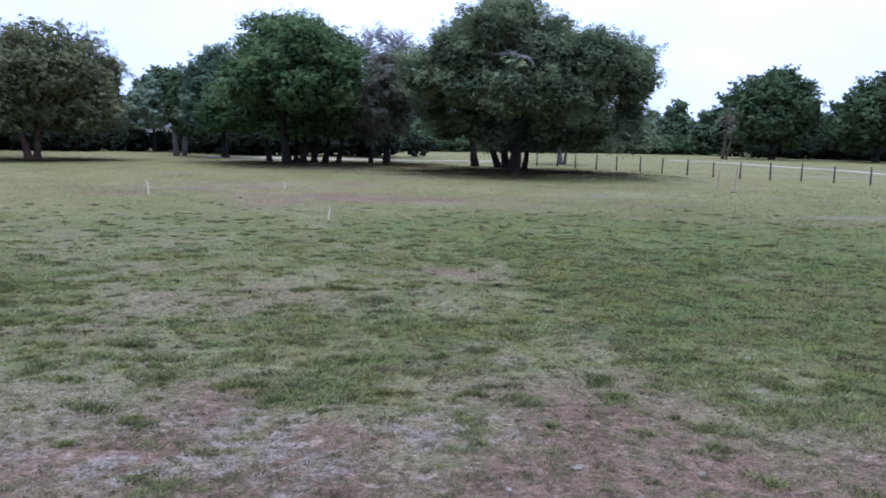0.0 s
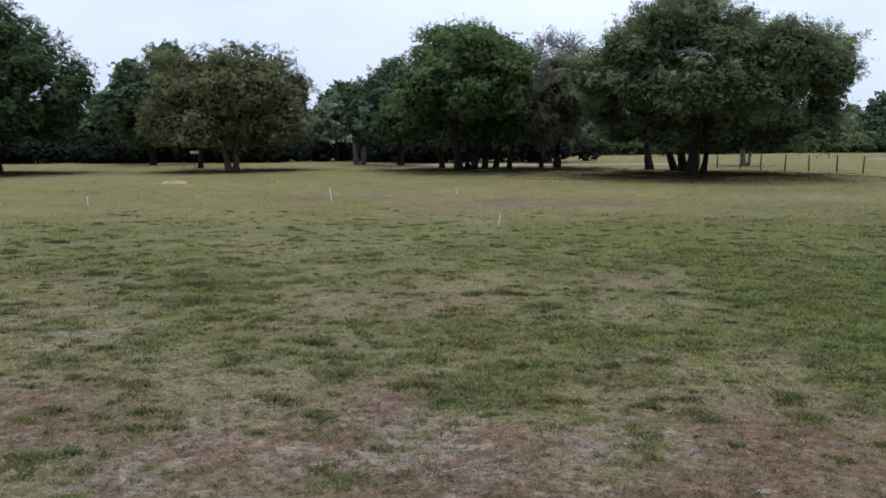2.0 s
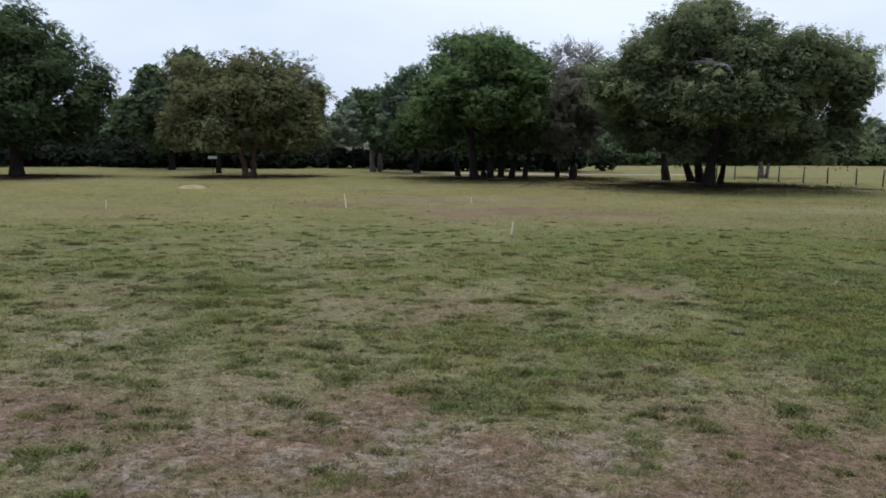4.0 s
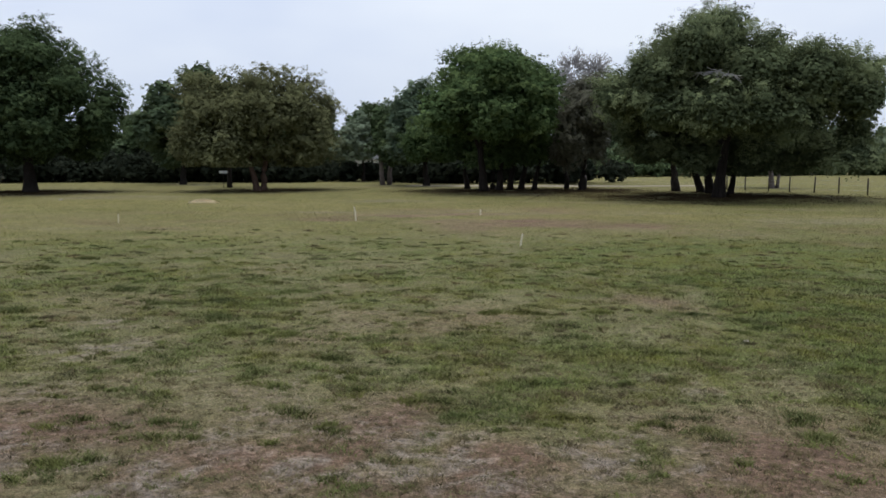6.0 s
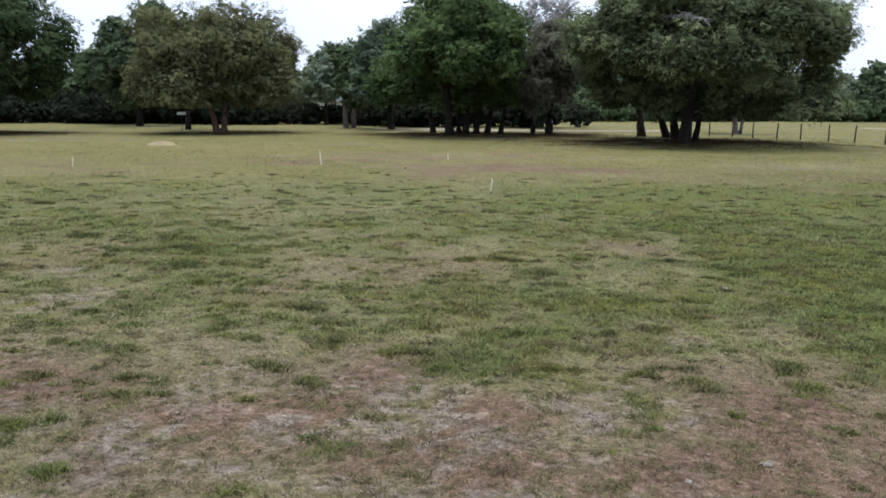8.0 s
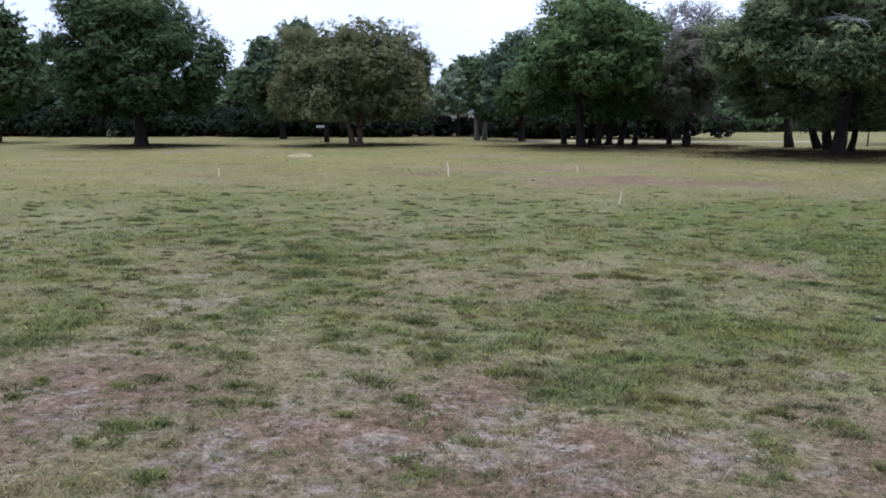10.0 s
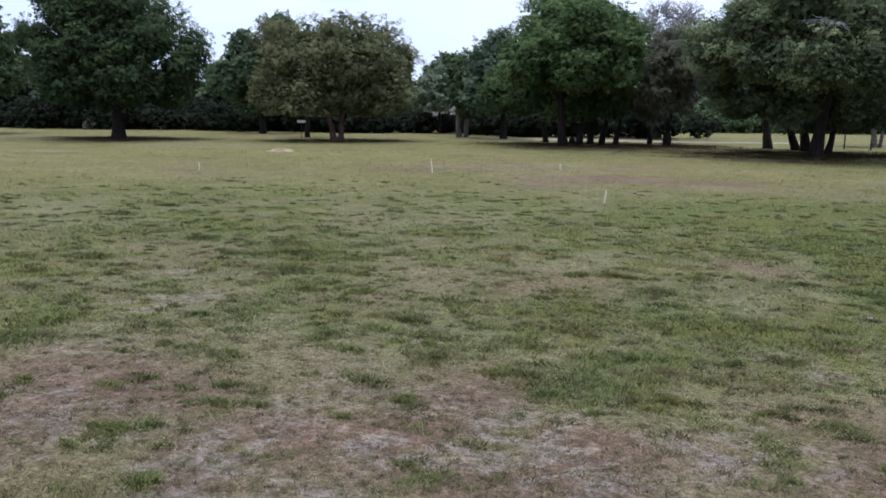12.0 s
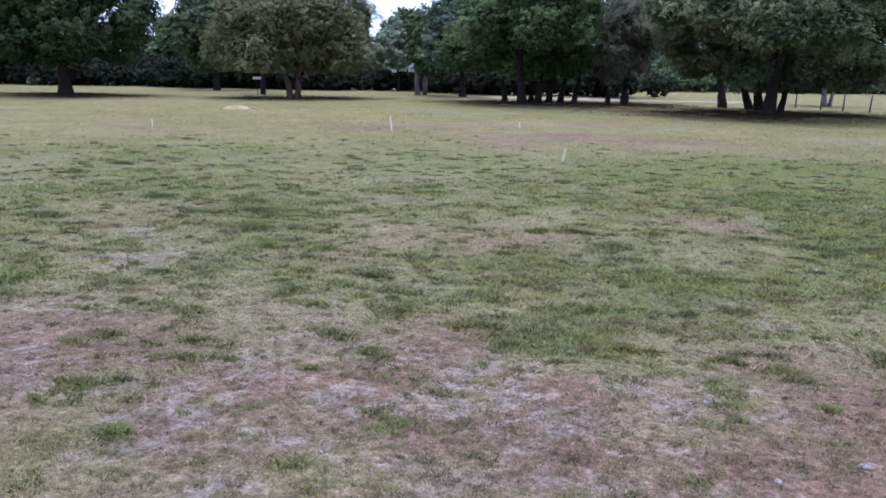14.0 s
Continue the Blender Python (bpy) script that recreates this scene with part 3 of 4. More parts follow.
tree("oak_tree", "smaller blue-green oak leaning over two pale trunks", -18.4, 64.5, [(-0.6, 7.6, 1.7, 1.9), (-1.9, 5.9, 1.4, 2.2), (0.2, 5.1, 2.2, 2.4), (-1.7, 3.8, 1.6, 1.8), (1.2, 3.4, 1.8, 1.6)],
     [(0.3, 0, .3, -.2, 3.0)], LEAF_BLUE, BARK, 45000, 0.1, 0.3, seed=5)
tree("pine_tree", "pair of pale pinkish-grey trunks under dark leaves", -23.0, 67.5, [(0, 6.0, 1.8, 2.0), (0.5, 4.2, 2.0, 1.4)], [(-.3, 0, .24, -.3, 4.2), (.35, .4, .24, .2, 4.4)], LEAF_DARK, BARK_PALE, 16000, 0.12, seed=6)
tree("oak_tree", "slender grey-brown oak hung with pale moss", -3.8, 57.0, [(-0.3, 6.4, 1.6, 1.9), (0.6, 7.4, 1.8, 1.5), (-1.1, 4.6, 1.5, 2.1), (0.6, 4.0, 1.9, 2.2), (1.8, 5.8, 1.7, 1.9), (-1.5, 3.0, 1.5, 1.5)],
     [(0, 0, .3, .2, 3.2), (-1.2, 3, .2, -.1, 3.0)], LEAF_MOSS, BARK, 95000, 0.054, 1.3, seed=7, clump=0.85)
OLIVE_TREE = [(-3.7, 7.2, 2.1, 2.0), (-1.0, 6.8, 2.4, 2.2), (-2.8, 4.7, 3.2, 2.4), (-5.2, 3.7, 1.7, 1.9), (1.0, 7.5, 2.1, 2.1), (3.0, 7.2, 1.8, 2.1), (4.7, 5.8, 1.6, 1.6), (0.6, 4.5, 3.0, 2.6), (4.1, 4.3, 2.2, 2.2), (5.2, 6.0, 1.0, 1.5), (-1.6, 2.6, 3.3, 1.3), (3.2, 2.6, 2.7, 1.1), (-0.2, 7.3, 1.9, 1.8)]
tree("oak_tree", "wide olive-brown oak with a reddish double trunk", -28.0, 52.0, OLIVE_TREE, [(-.15, 0, .26, -.5, 3.0), (.3, .2, .28, .3, 3.0)], LEAF_OLIVE, BARK_RED, 190000, 0.06, 0.6, 0.2, seed=8, clump=1.1, low=1.9)
tree("pine_tree", "thin straight tree with a dark bare trunk", -34.2, 58.2, [(0, 7.6, 1.6, 1.8), (0.3, 5.8, 1.6, 1.5)], [(0, 0, .2, .1, 6.0)], LEAF_DARK, BARK, 14000, 0.12, seed=9)
DARK_OAK = [(0.4, 10.7, 3.0, 2.0), (-2.9, 9.7, 2.7, 2.1), (2.9, 8.6, 2.6, 2.4), (-0.7, 7.4, 3.8, 2.6), (5.4, 6.6, 1.9, 2.1), (-4.2, 6.7, 1.8, 2.0), (-3.3, 4.5, 2.5, 2.1), (0.3, 4.8, 3.5, 2.4), (4.0, 3.9, 2.4, 2.1), (0.2, 3.0, 2.2, 1.2), (-5.7, 7.1, 0.9, 1.0)]
tree("oak_tree", "tall dark green oak with a single stout trunk", -43.2, 45.6, DARK_OAK, [(0, 0, .5, -.1, 3.2)], LEAF_DEEP, BARK, 190000, 0.074, 0.3, seed=10, clump=1.3, depth=0.9)
tree("oak_tree", "dark green oak standing at the wood's edge", -62.0, 48.0, [(1.4, 9.4, 2.0, 2.5), (1.6, 6.7, 2.8, 2.5), (0.0, 3.9, 3.2, 2.3), (3.1, 5.3, 1.3, 1.5), (-2.5, 7.5, 3.0, 3.0), (-3.5, 4.0, 3.0, 2.2)], [(0, 0, .36, 0, 3.2)], LEAF_DARK, BARK, 45000, 0.125, seed=11)
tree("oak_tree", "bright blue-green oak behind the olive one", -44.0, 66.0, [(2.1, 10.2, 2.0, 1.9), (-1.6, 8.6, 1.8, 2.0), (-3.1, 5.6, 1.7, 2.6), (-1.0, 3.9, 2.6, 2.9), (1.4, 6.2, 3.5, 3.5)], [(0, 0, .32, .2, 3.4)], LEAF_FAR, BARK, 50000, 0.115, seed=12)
tree("bare_tree", "nearly leafless tree with pale grey-lilac twigs", -4.7, 72.0, [(-1.2, 10.9, 1.8, 1.8), (0.9, 10.5, 1.7, 1.8), (-0.4, 8.4, 2.6, 2.2), (-1.5, 7.6, 1.8, 1.8), (1.4, 8.0, 1.8, 1.8), (0.2, 6.2, 2.2, 1.8)], [(0, 0, .26, 0, 6.0)], LEAF_PALE, BARK_PALE, 16000, 0.06, 0.2, 0.0, seed=13, twigs=1500, clump=0.6)
tree("oak_tree", "round dark green oak across the lane", 46.0, 102.0, [(0.2, 10.1, 4.0, 2.7), (-3.6, 8.6, 3.1, 2.3), (3.2, 7.9, 2.6, 3.0), (-0.8, 5.6, 5.0, 3.5), (-2.8, 3.7, 3.5, 2.3), (1.8, 3.4, 3.4, 2.3)], [(0, 0, .42, 0, 3.4)], LEAF_DARK, BARK, 42000, 0.15, seed=14, clump=1.5)
tree("oak_tree", "spreading dark green oak across the lane", 58.0, 98.0, [(-0.5, 9.0, 3.7, 2.7), (-1.5, 6.5, 3.7, 3.3), (1.8, 7.9, 4.4, 4.4), (-2.2, 3.5, 5.3, 2.6), (2.8, 4.3, 4.4, 2.9)], [(0, 0, .42, 0, 3.4)], LEAF_DARK, BARK, 42000, 0.15, seed=15, clump=1.5)
tree("dead_tree", "grey dead snag with a few bare limbs", 37.4, 97.2, [(0.3, 6.2, 0.9, 0.8), (-0.7, 5.2, 0.7, 0.8), (0.9, 4.2, 0.7, 0.7)], [(0, 0, .2, .25, 5.6), (.45, .2, .13, .7, 4.6)], LEAF_MOSS, BARK_RED, 160, 0.12, seed=16, low=3.5)
tree("pine_tree", "tree far back between the oaks, its leaves paled as by haze", -29.6, 79.0, [(0.3, 7.0, 1.3, 1.3), (-1.3, 5.4, 1.4, 1.4), (1.4, 5.2, 1.4, 1.4), (0, 3.6, 2.0, 1.5), (-2.2, 3.4, 1.2, 1.2)], [(0, 0, .2, .1, 4.0)], LEAF_HAZE, BARK, 20000, 0.14, seed=18)
tree("oak_tree", "pale-barked tree behind the fence", 10.6, 63.5, [(0.3, 5.6, 2.0, 1.8), (-1.2, 4.6, 1.8, 1.6)], [(0, 0, .2, -.35, 4.0), (.3, .2, .13, .5, 3.6)], LEAF_OAK, BARK_PALE, 18000, 0.1, seed=17)


# ---- dark brown leaves strewn under the crowns, standing in for their shade ----
def shade_litter(name, x, y, wide, deep, count, seed, label):
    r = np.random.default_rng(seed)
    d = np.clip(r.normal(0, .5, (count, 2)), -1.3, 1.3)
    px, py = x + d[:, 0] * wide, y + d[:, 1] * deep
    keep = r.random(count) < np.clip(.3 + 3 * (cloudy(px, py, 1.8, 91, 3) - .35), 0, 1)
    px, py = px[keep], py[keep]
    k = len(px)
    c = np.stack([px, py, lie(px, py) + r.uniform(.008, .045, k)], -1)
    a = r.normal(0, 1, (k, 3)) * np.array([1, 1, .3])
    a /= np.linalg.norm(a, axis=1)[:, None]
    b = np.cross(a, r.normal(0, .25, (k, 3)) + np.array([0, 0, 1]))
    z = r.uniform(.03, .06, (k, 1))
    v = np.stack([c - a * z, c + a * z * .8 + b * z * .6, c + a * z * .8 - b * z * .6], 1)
    return tagged(new(name, crown_mesh(name, v, r.random(k), M_SHADE_LITTER)), label, "leaves", kind="stuff")


shade_litter("leaf_litter", 4.6, 47.5, 8.0, 6.6, 46000, 71, "brown dead leaves added to deepen the shade under the broad oak")
shade_litter("leaf_litter", -9.5, 54.5, 7.0, 6.0, 34000, 72, "brown dead leaves added to deepen the shade under the green oak")
shade_litter("leaf_litter", -3.5, 57.0, 4.0, 5.0, 15000, 73, "brown dead leaves added to deepen the shade under the moss-hung oak")
shade_litter("leaf_litter", -43.0, 45.5, 6.0, 5.0, 18000, 74, "brown dead leaves added to deepen the shade under the dark oak")
shade_litter("leaf_litter", -28.0, 53.5, 5.5, 5.0, 14000, 75, "brown dead leaves added to deepen the shade under the olive oak")


# ---- woods behind, copied from a few grown trees ----
def wood_tree(seed, tall, leaf):
    rng = np.random.default_rng(seed)
    lobes = [(0, tall * 0.84, tall * .17, tall * .15)]
    for _ in range(7):
        z = tall * rng.uniform(0.34, 0.78)
        lobes.append((rng.uniform(-.24, .24) * tall, z, tall * rng.uniform(.13, .2), tall * rng.uniform(.11, .17)))
    return tree("woodland_tree", "tree of the dense wood at the field's edge", 0.0, 300.0 + seed, lobes, [(0, 0, tall * .022, rng.normal(0, .3), tall * .5)], leaf, BARK, 9500, 0.19, 0.2, 0.25, 0.9, seed, group="woods round the field", low=0.3)


rng = np.random.default_rng(77)
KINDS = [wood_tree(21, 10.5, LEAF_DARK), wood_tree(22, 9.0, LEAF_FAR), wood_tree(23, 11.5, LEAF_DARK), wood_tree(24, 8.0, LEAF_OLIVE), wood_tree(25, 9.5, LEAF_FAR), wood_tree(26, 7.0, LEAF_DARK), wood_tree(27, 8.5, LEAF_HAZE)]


def wood_row(a, b, count, wide, scale, kinds=(0, 1, 2, 3, 4, 5)):
    for k in range(count):
        s = (k + rng.uniform(0.1, 0.9)) / count
        x, y = a[0] + (b[0] - a[0]) * s + rng.normal(0, wide * .3), a[1] + (b[1] - a[1]) * s + abs(rng.normal(0, wide))
        q = scale * rng.uniform(0.8, 1.12)
        m = Matrix.Translation((x, y, float(lie(x, y)) - 0.05)) @ Matrix.Rotation(rng.uniform(0, 6.28), 4, "Z") @ Matrix.Scale(q, 4)
        copy_thing(KINDS[kinds[rng.integers(len(kinds))]], m)


wood_row((-140, 58), (-68, 70), 28, 6, 1.0, (0, 1, 2, 6, 4, 5))
wood_row((-68, 74), (-37, 79), 20, 5, 0.84)
wood_row((-70, 92), (-20, 100), 26, 6, 0.86)
wood_row((-20, 112), (14, 122), 16, 6, 0.92, (1, 4, 5, 6))
wood_row((0, 128), (44, 130), 28, 4, 0.92, (1, 4, 6, 1))
wood_row((44, 124), (72, 112), 16, 4, 1.0)
wood_row((70, 104), (130, 92), 14, 6, 1.1)
for k in KINDS:
    for o in (*k.children_recursive, k):
        bpy.data.objects.remove(o)


def thicket(name, line, count, tall, leaf, seed, label):
    """Undergrowth along a line, as uncounted leaf sprays."""
    r = np.random.default_rng(seed)
    line = np.array(line, float)
    rows = []
    for _ in range(count):
        s = r.uniform(0, len(line) - 1.001)
        i = int(s)
        p = line[i] + (line[i + 1] - line[i]) * (s - i) + r.normal(0, 1.6, 2)
        t = tall * r.uniform(0.45, 1.1)
        rows.append((p[0], p[1], float(lie(*p)) + t * 0.5, t * r.uniform(.6, 1.1), t * .8, t * .55))
    v, tone = leaves(r, rows, count * 380, 0.175, 0, 0.3, 0.8, low=-0.55)
    me = crown_mesh(name, v, tone, leaf)
    return tagged(new(name, me), label, "undergrowth", kind="stuff")


thicket("undergrowth", [(-140, 57), (-100, 64), (-68, 71), (-42, 77)], 230, 3.4, LEAF_SHADE, 31, "shrubby undergrowth along the wood's edge, coloured dark as in shade")
thicket("undergrowth", [(-42, 77), (-24, 83)], 52, 2.5, LEAF_SHADE, 34, "low shrubs in front of the white house, coloured dark as in shade")
thicket("undergrowth", [(-22, 76), (-13, 75), (-4, 78)], 60, 3.0, LEAF_SHADE, 36, "brush under and behind the green oak, coloured dark as in shade")
thicket("undergrowth", [(-92, 64), (-80, 67), (-70, 69)], 16, 1.8, LEAF_MOSS, 35, "dry brown shrubs at the wood's edge")
thicket("undergrowth", [(-28, 94), (0, 112), (30, 128), (62, 124)], 200, 3.2, LEAF_DARK, 32, "hazy shrubs along the far side of the pasture")
thicket("undergrowth", [(50, 116), (72, 108), (130, 92)], 130, 3.6, LEAF_SHADE, 33, "shrubs under the trees across the lane, coloured dark as in shade")


# ---- wire fence ----
def fence(a, b, count):
    root = tagged(new("wire_fence"), "low wire fence on dark weathered wooden posts", "fence")
    r = np.random.default_rng(41)
    tops = []
    for k in range(count):
        s = k / (count - 1)
        x, y = a[0] + (b[0] - a[0]) * s + r.normal(0, .06), a[1] + (b[1] - a[1]) * s + r.normal(0, .06)
        z, h = float(lie(x, y)), r.uniform(0.96, 1.08)
        lean = r.normal(0, 0.02, 2)
        bm = bmesh.new()
        tube(bm, [(x, y, z - .2), (x + lean[0] * .5, y + lean[1] * .5, z + h * .5), (x + lean[0], y + lean[1], z + h - .02), (x + lean[0], y + lean[1], z + h)], [.05, .048, .046, .038], 8)
        part("post", bm, M_POST, root)
        tops.append((x, y, z, h))
    for level in (0.25, 0.55, 0.8):
        bm = bmesh.new()
        pts = []
        for p, q in zip(tops, tops[1:]):
            for j in range(4):
                s = j / 4
                pts.append((p[0] + (q[0] - p[0]) * s, p[1] + (q[1] - p[1]) * s, p[2] + (q[2] - p[2]) * s + level * p[3] - .02 * math.sin(math.pi * s)))
        tube(bm, pts, [.004] * len(pts), 4)
        part("wire", bm, M_WIRE, root)


fence((5.56, 61.62), (26.6, 38.43), 18)


# ---- survey stakes ----
def stake(x, y, tall, lean, turn, label, width=0.04, kink=None, wood=None):
    root = tagged(new("survey_stake"), label, "stake", "survey stakes")
    root.matrix_world = Matrix.Translation((x, y, float(lie(x, y)))) @ Matrix.Rotation(turn, 4, "Z")
    bm = bmesh.new()
    w, d = width / 2, 0.012
    rings = []
    for s in (-0.12, 0.0, 0.5, 0.93, 1.0):
        z = s * tall
        off = lean * z if kink is None or s <= 0.5 else lean * .5 * tall + kink * (z - .5 * tall)
        q = w * (0.25 if s < -0.1 else 1.0 if s < 0.95 else 0.7)
        rings.append([bm.verts.new((off + sx * q, sy * d, z)) for sx, sy in ((-1, -1), (1, -1), (1, 1), (-1, 1))])
    for a, b in zip(rings, rings[1:]):
        for k in range(4):
            bm.faces.new((a[k], a[(k + 1) % 4], b[(k + 1) % 4], b[k]))
    bm.faces.new(rings[-1])
    bm.faces.new(rings[0][::-1])
    bmesh.ops.bevel(bm, geom=list(bm.edges), offset=0.003, segments=1, affect="EDGES")
    part("lath", bm, wood or M_LATH, root)
    return root


stake(-18.1, 23.1, 0.32, 0.02, -0.6, "short upright pale wooden survey stake in the grass", 0.035)
stake(-9.85, 25.6, 0.52, -0.08, -0.3, "pale wooden survey stake, bent near its middle", 0.048, kink=-0.2)
stake(-2.67, 18.56, 0.31, 0.14, -0.1, "leaning pale wooden survey stake in the grass", 0.035)
stake(-6.0, 29.7, 0.2, 0.0, -0.2, "very short pale wooden survey stake in the dry patch", 0.04)
stake(13.35, 35.0, 0.95, 0.03, 0.3, "tall thin faded pinkish wooden stake near the fence", 0.05, wood=M_PINK)
stake(13.75, 34.0, 1.1, 0.05, 0.3, "tall pale wooden stake with a pinkish tint near the fence", 0.05, wood=M_PINK)


# ---- straw heap, stones, sign and shed ----
def straw_heap(x, y, length, deep, tall):
    r = np.random.default_rng(51)
    root = tagged(new("straw_heap"), "low heap of bleached straw lying on the field", "straw")
    root.matrix_world = Matrix.Translation((x, y, float(lie(x, y)))) @ Matrix.Rotation(-math.atan2(x, y), 4, "Z")
    bm = bmesh.new()
    rows = []
    for j in range(9):
        row = []
        for i in range(21):
            u, v = i / 20 * 2 - 1, j / 8 * 2 - 1
            q = max(0.0, 1 - abs(u) ** 8) * max(0.0, 1 - v**4)
            row.append(bm.verts.new((u * length / 2, v * deep / 2, tall * q * r.uniform(0.6, 1.1) - .02)))
        rows.append(row)
    for a, b in zip(rows, rows[1:]):
        for i in range(20):
            bm.faces.new((a[i], a[i + 1], b[i + 1], b[i]))
    part("mound", bm, M_STRAW, root)
    bm = bmesh.new()
    for _ in range(700):
        u, v = r.uniform(-1.1, 1.1), r.uniform(-1.1, 1.1)
        q = max(0.0, 1 - abs(u) ** 3) * max(0.0, 1 - v * v)
        c = np.array([u * length / 2, v * deep / 2, tall * q + .01])
        d = r.normal(0, 1, 3) * np.array([1, 1, .35])
        d *= r.uniform(.06, .14) / np.linalg.norm(d)
        n = np.array([0, 0, .006])
        bm.faces.new([bm.verts.new(p) for p in (c - d - n, c + d - n, c + d + n, c - d + n)])
    part("loose_straw", bm, M_STRAW, root)


straw_heap(-22.25, 35.2, 1.3, 0.5, 0.17)


def stone(x, y, r, seed):
    q = np.random.default_rng(seed)
    bm = bmesh.new()
    bmesh.ops.create_icosphere(bm, subdivisions=2, radius=r)
    off = q.uniform(0, 9, 3)
    for v in bm.verts:
        v.co *= 1 + 0.5 * noise.noise(v.co / r * 1.1 + Vector(off))
        v.co.z *= 0.5
    me = bpy.data.meshes.new("stone")
    bm.to_mesh(me)
    bm.free()
    me.materials.append(M_STONE)
    ob = tagged(new("stone", me), "small pale limestone lump lying in the grass", "stone", "stones in the grass")
    ob.matrix_world = pose(x, y, float(lie(x, y)) + r * .06, 0, 0, q.uniform(0, 360))


for k, (x, y, r) in enumerate([(1.31, 8.28, .03), (.81, 3.86, .03), (.84, 3.9, .018), (.14, 4.41, .018), (1.5, 3.84, .02), (2.77, 6.27, .03), (-2.32, 5.96, .016), (6.37, 10.53, .045), (-10.4, 8.34, .04), (13.4, 33.2, .16), (-32.4, 36.4, .12), (-3.58, 3.65, .016), (.41, 3.59, .018)]):
    stone(x, y, r, 60 + k)


def sign_board(x, y, z):
    root = tagged(new("sign_board"), "small white board on a thin dark post under the trees", "sign")
    root.matrix_world = Matrix.Translation((x, y, float(lie(x, y)))) @ Matrix.Rotation(-math.atan2(x, y), 4, "Z")
    bm = bmesh.new()
    tube(bm, [(0, .05, -.2), (0, .05, z + .1)], [.022, .02], 8)
    part("post", bm, M_POST, root)
    bm = bmesh.new()
    bmesh.ops.create_cube(bm, size=1)
    bmesh.ops.scale(bm, vec=(.62, .03, .2), verts=bm.verts)
    bmesh.ops.translate(bm, vec=(0, 0, z), verts=bm.verts)
    bmesh.ops.bevel(bm, geom=list(bm.edges), offset=.006, segments=1, affect="EDGES")
    part("board", bm, M_WHITE, root, "chalky white board")


sign_board(-30.1, 50.4, 1.5)


def block(bm, lo, hi):
    v = [bm.verts.new((x, y, z)) for z in (lo[2], hi[2]) for x, y in ((lo[0], lo[1]), (hi[0], lo[1]), (hi[0], hi[1]), (lo[0], hi[1]))]
    for f in ((3, 2, 1, 0), (4, 5, 6, 7), (0, 1, 5, 4), (1, 2, 6, 5), (2, 3, 7, 6), (3, 0, 4, 7)):
        bm.faces.new([v[i] for i in f])


def far_house(x, y, turn):
    root = tagged(new("house"), "low white house half hidden behind the wood", "house")
    root.matrix_world = Matrix.Translation((x, y, float(lie(x, y)))) @ Matrix.Rotation(turn, 4, "Z")
    bm = bmesh.new()
    block(bm, (-7, 0, -.2), (7, 5, 2.6))
    part("wall", bm, M_WHITE, root)
    bm = bmesh.new()
    ends = [[bm.verts.new((sx * 7.4, yy, zz)) for yy, zz in ((-.5, 2.5), (2.5, 3.7), (5.5, 2.5))] for sx in (-1, 1)]
    for i in range(3):
        bm.faces.new((ends[0][i], ends[1][i], ends[1][(i + 1) % 3], ends[0][(i + 1) % 3]))
    bm.faces.new(ends[0][::-1])
    bm.faces.new(ends[1])
    part("roof", bm, M_ROOF, root, "grey sheet roof")
    for wx in (-5, -2.2, 3.2, 5.4):
        bm = bmesh.new()
        block(bm, (wx - .55, -.05, .9), (wx + .55, -.01, 2.0))
        part("window", bm, M_GLASS, root, "dark window pane")
    bm = bmesh.new()
    block(bm, (.2, -.06, 0), (1.1, -.01, 2.05))
    part("door", bm, M_ROOF, root, "grey door")


far_house(-33.0, 90.0, 0.3)

# ---- grass: blades near the path, tufts beyond ----
SMALL_TUFTS = [(-2.23, 5.74), (-3.89, 4.86), (-3.65, 4.18), (-4.22, 4.62), (-3.25, 3.18), (-3.26, 4.15), (-3.04, 4.29), (-2.68, 4.07), (-1.91, 4.53), (-1.5, 3.58), (-1.32, 3.55), (.75, 4.5), (1.35, 4.45), (-3.13, 3.27),
               (-4.29, 3.86), (-4.23, 3.56), (2.69, 5.39), (1.8, 3.75), (1.69, 4.2), (-.4, 8.0), (-1.83, 4.42), (-.75, 4.74), (-.4, 5.0), (.3, 4.2), (-2.1, 4.1), (-3.5, 4.9)]
TUFTS = [(-2.64, 6.34), (-2.26, 4.67), (-2.0, 5.35), (-4.43, 5.77), (-3.15, 3.45), (-3.06, 3.59), (-2.88, 3.94), (.9, 9.8), (-.3, 9.6), (-1.5, 5.22), (-1.4, 5.2), (-.34, 5.17), (.08, 6.24), (.32, 5.14), (1.29, 5.54),
         (1.39, 5.15), (.87, 7.55), (-2.53, 3.03), (2.14, 6.52), (3.08, 5.46), (2.7, 7.7), (3.23, 7.26), (-2.64, 7.27), (-3.8, 7.4), (-3.0, 5.6), (-2.8, 5.25), (-.68, 5.9), (-.65, 13.6), (3.0, 15.7), (-1.1, 4.95)]
WIDE_TUFTS = [(-5.5, 9.2), (-5.0, 10.2), (-4.9, 8.1), (-4.2, 7.2), (-6.4, 8.8), (-7.6, 7.7), (-10.9, 11.6), (-11.1, 13.1), (-1.6, 9.2), (-1.2, 9.4), (-5.27, 5.03), (-5.15, 4.49), (-6.1, 9.8), (-4.8, 7.9), (-7.6, 9.75), (-3.5, 7.3)]


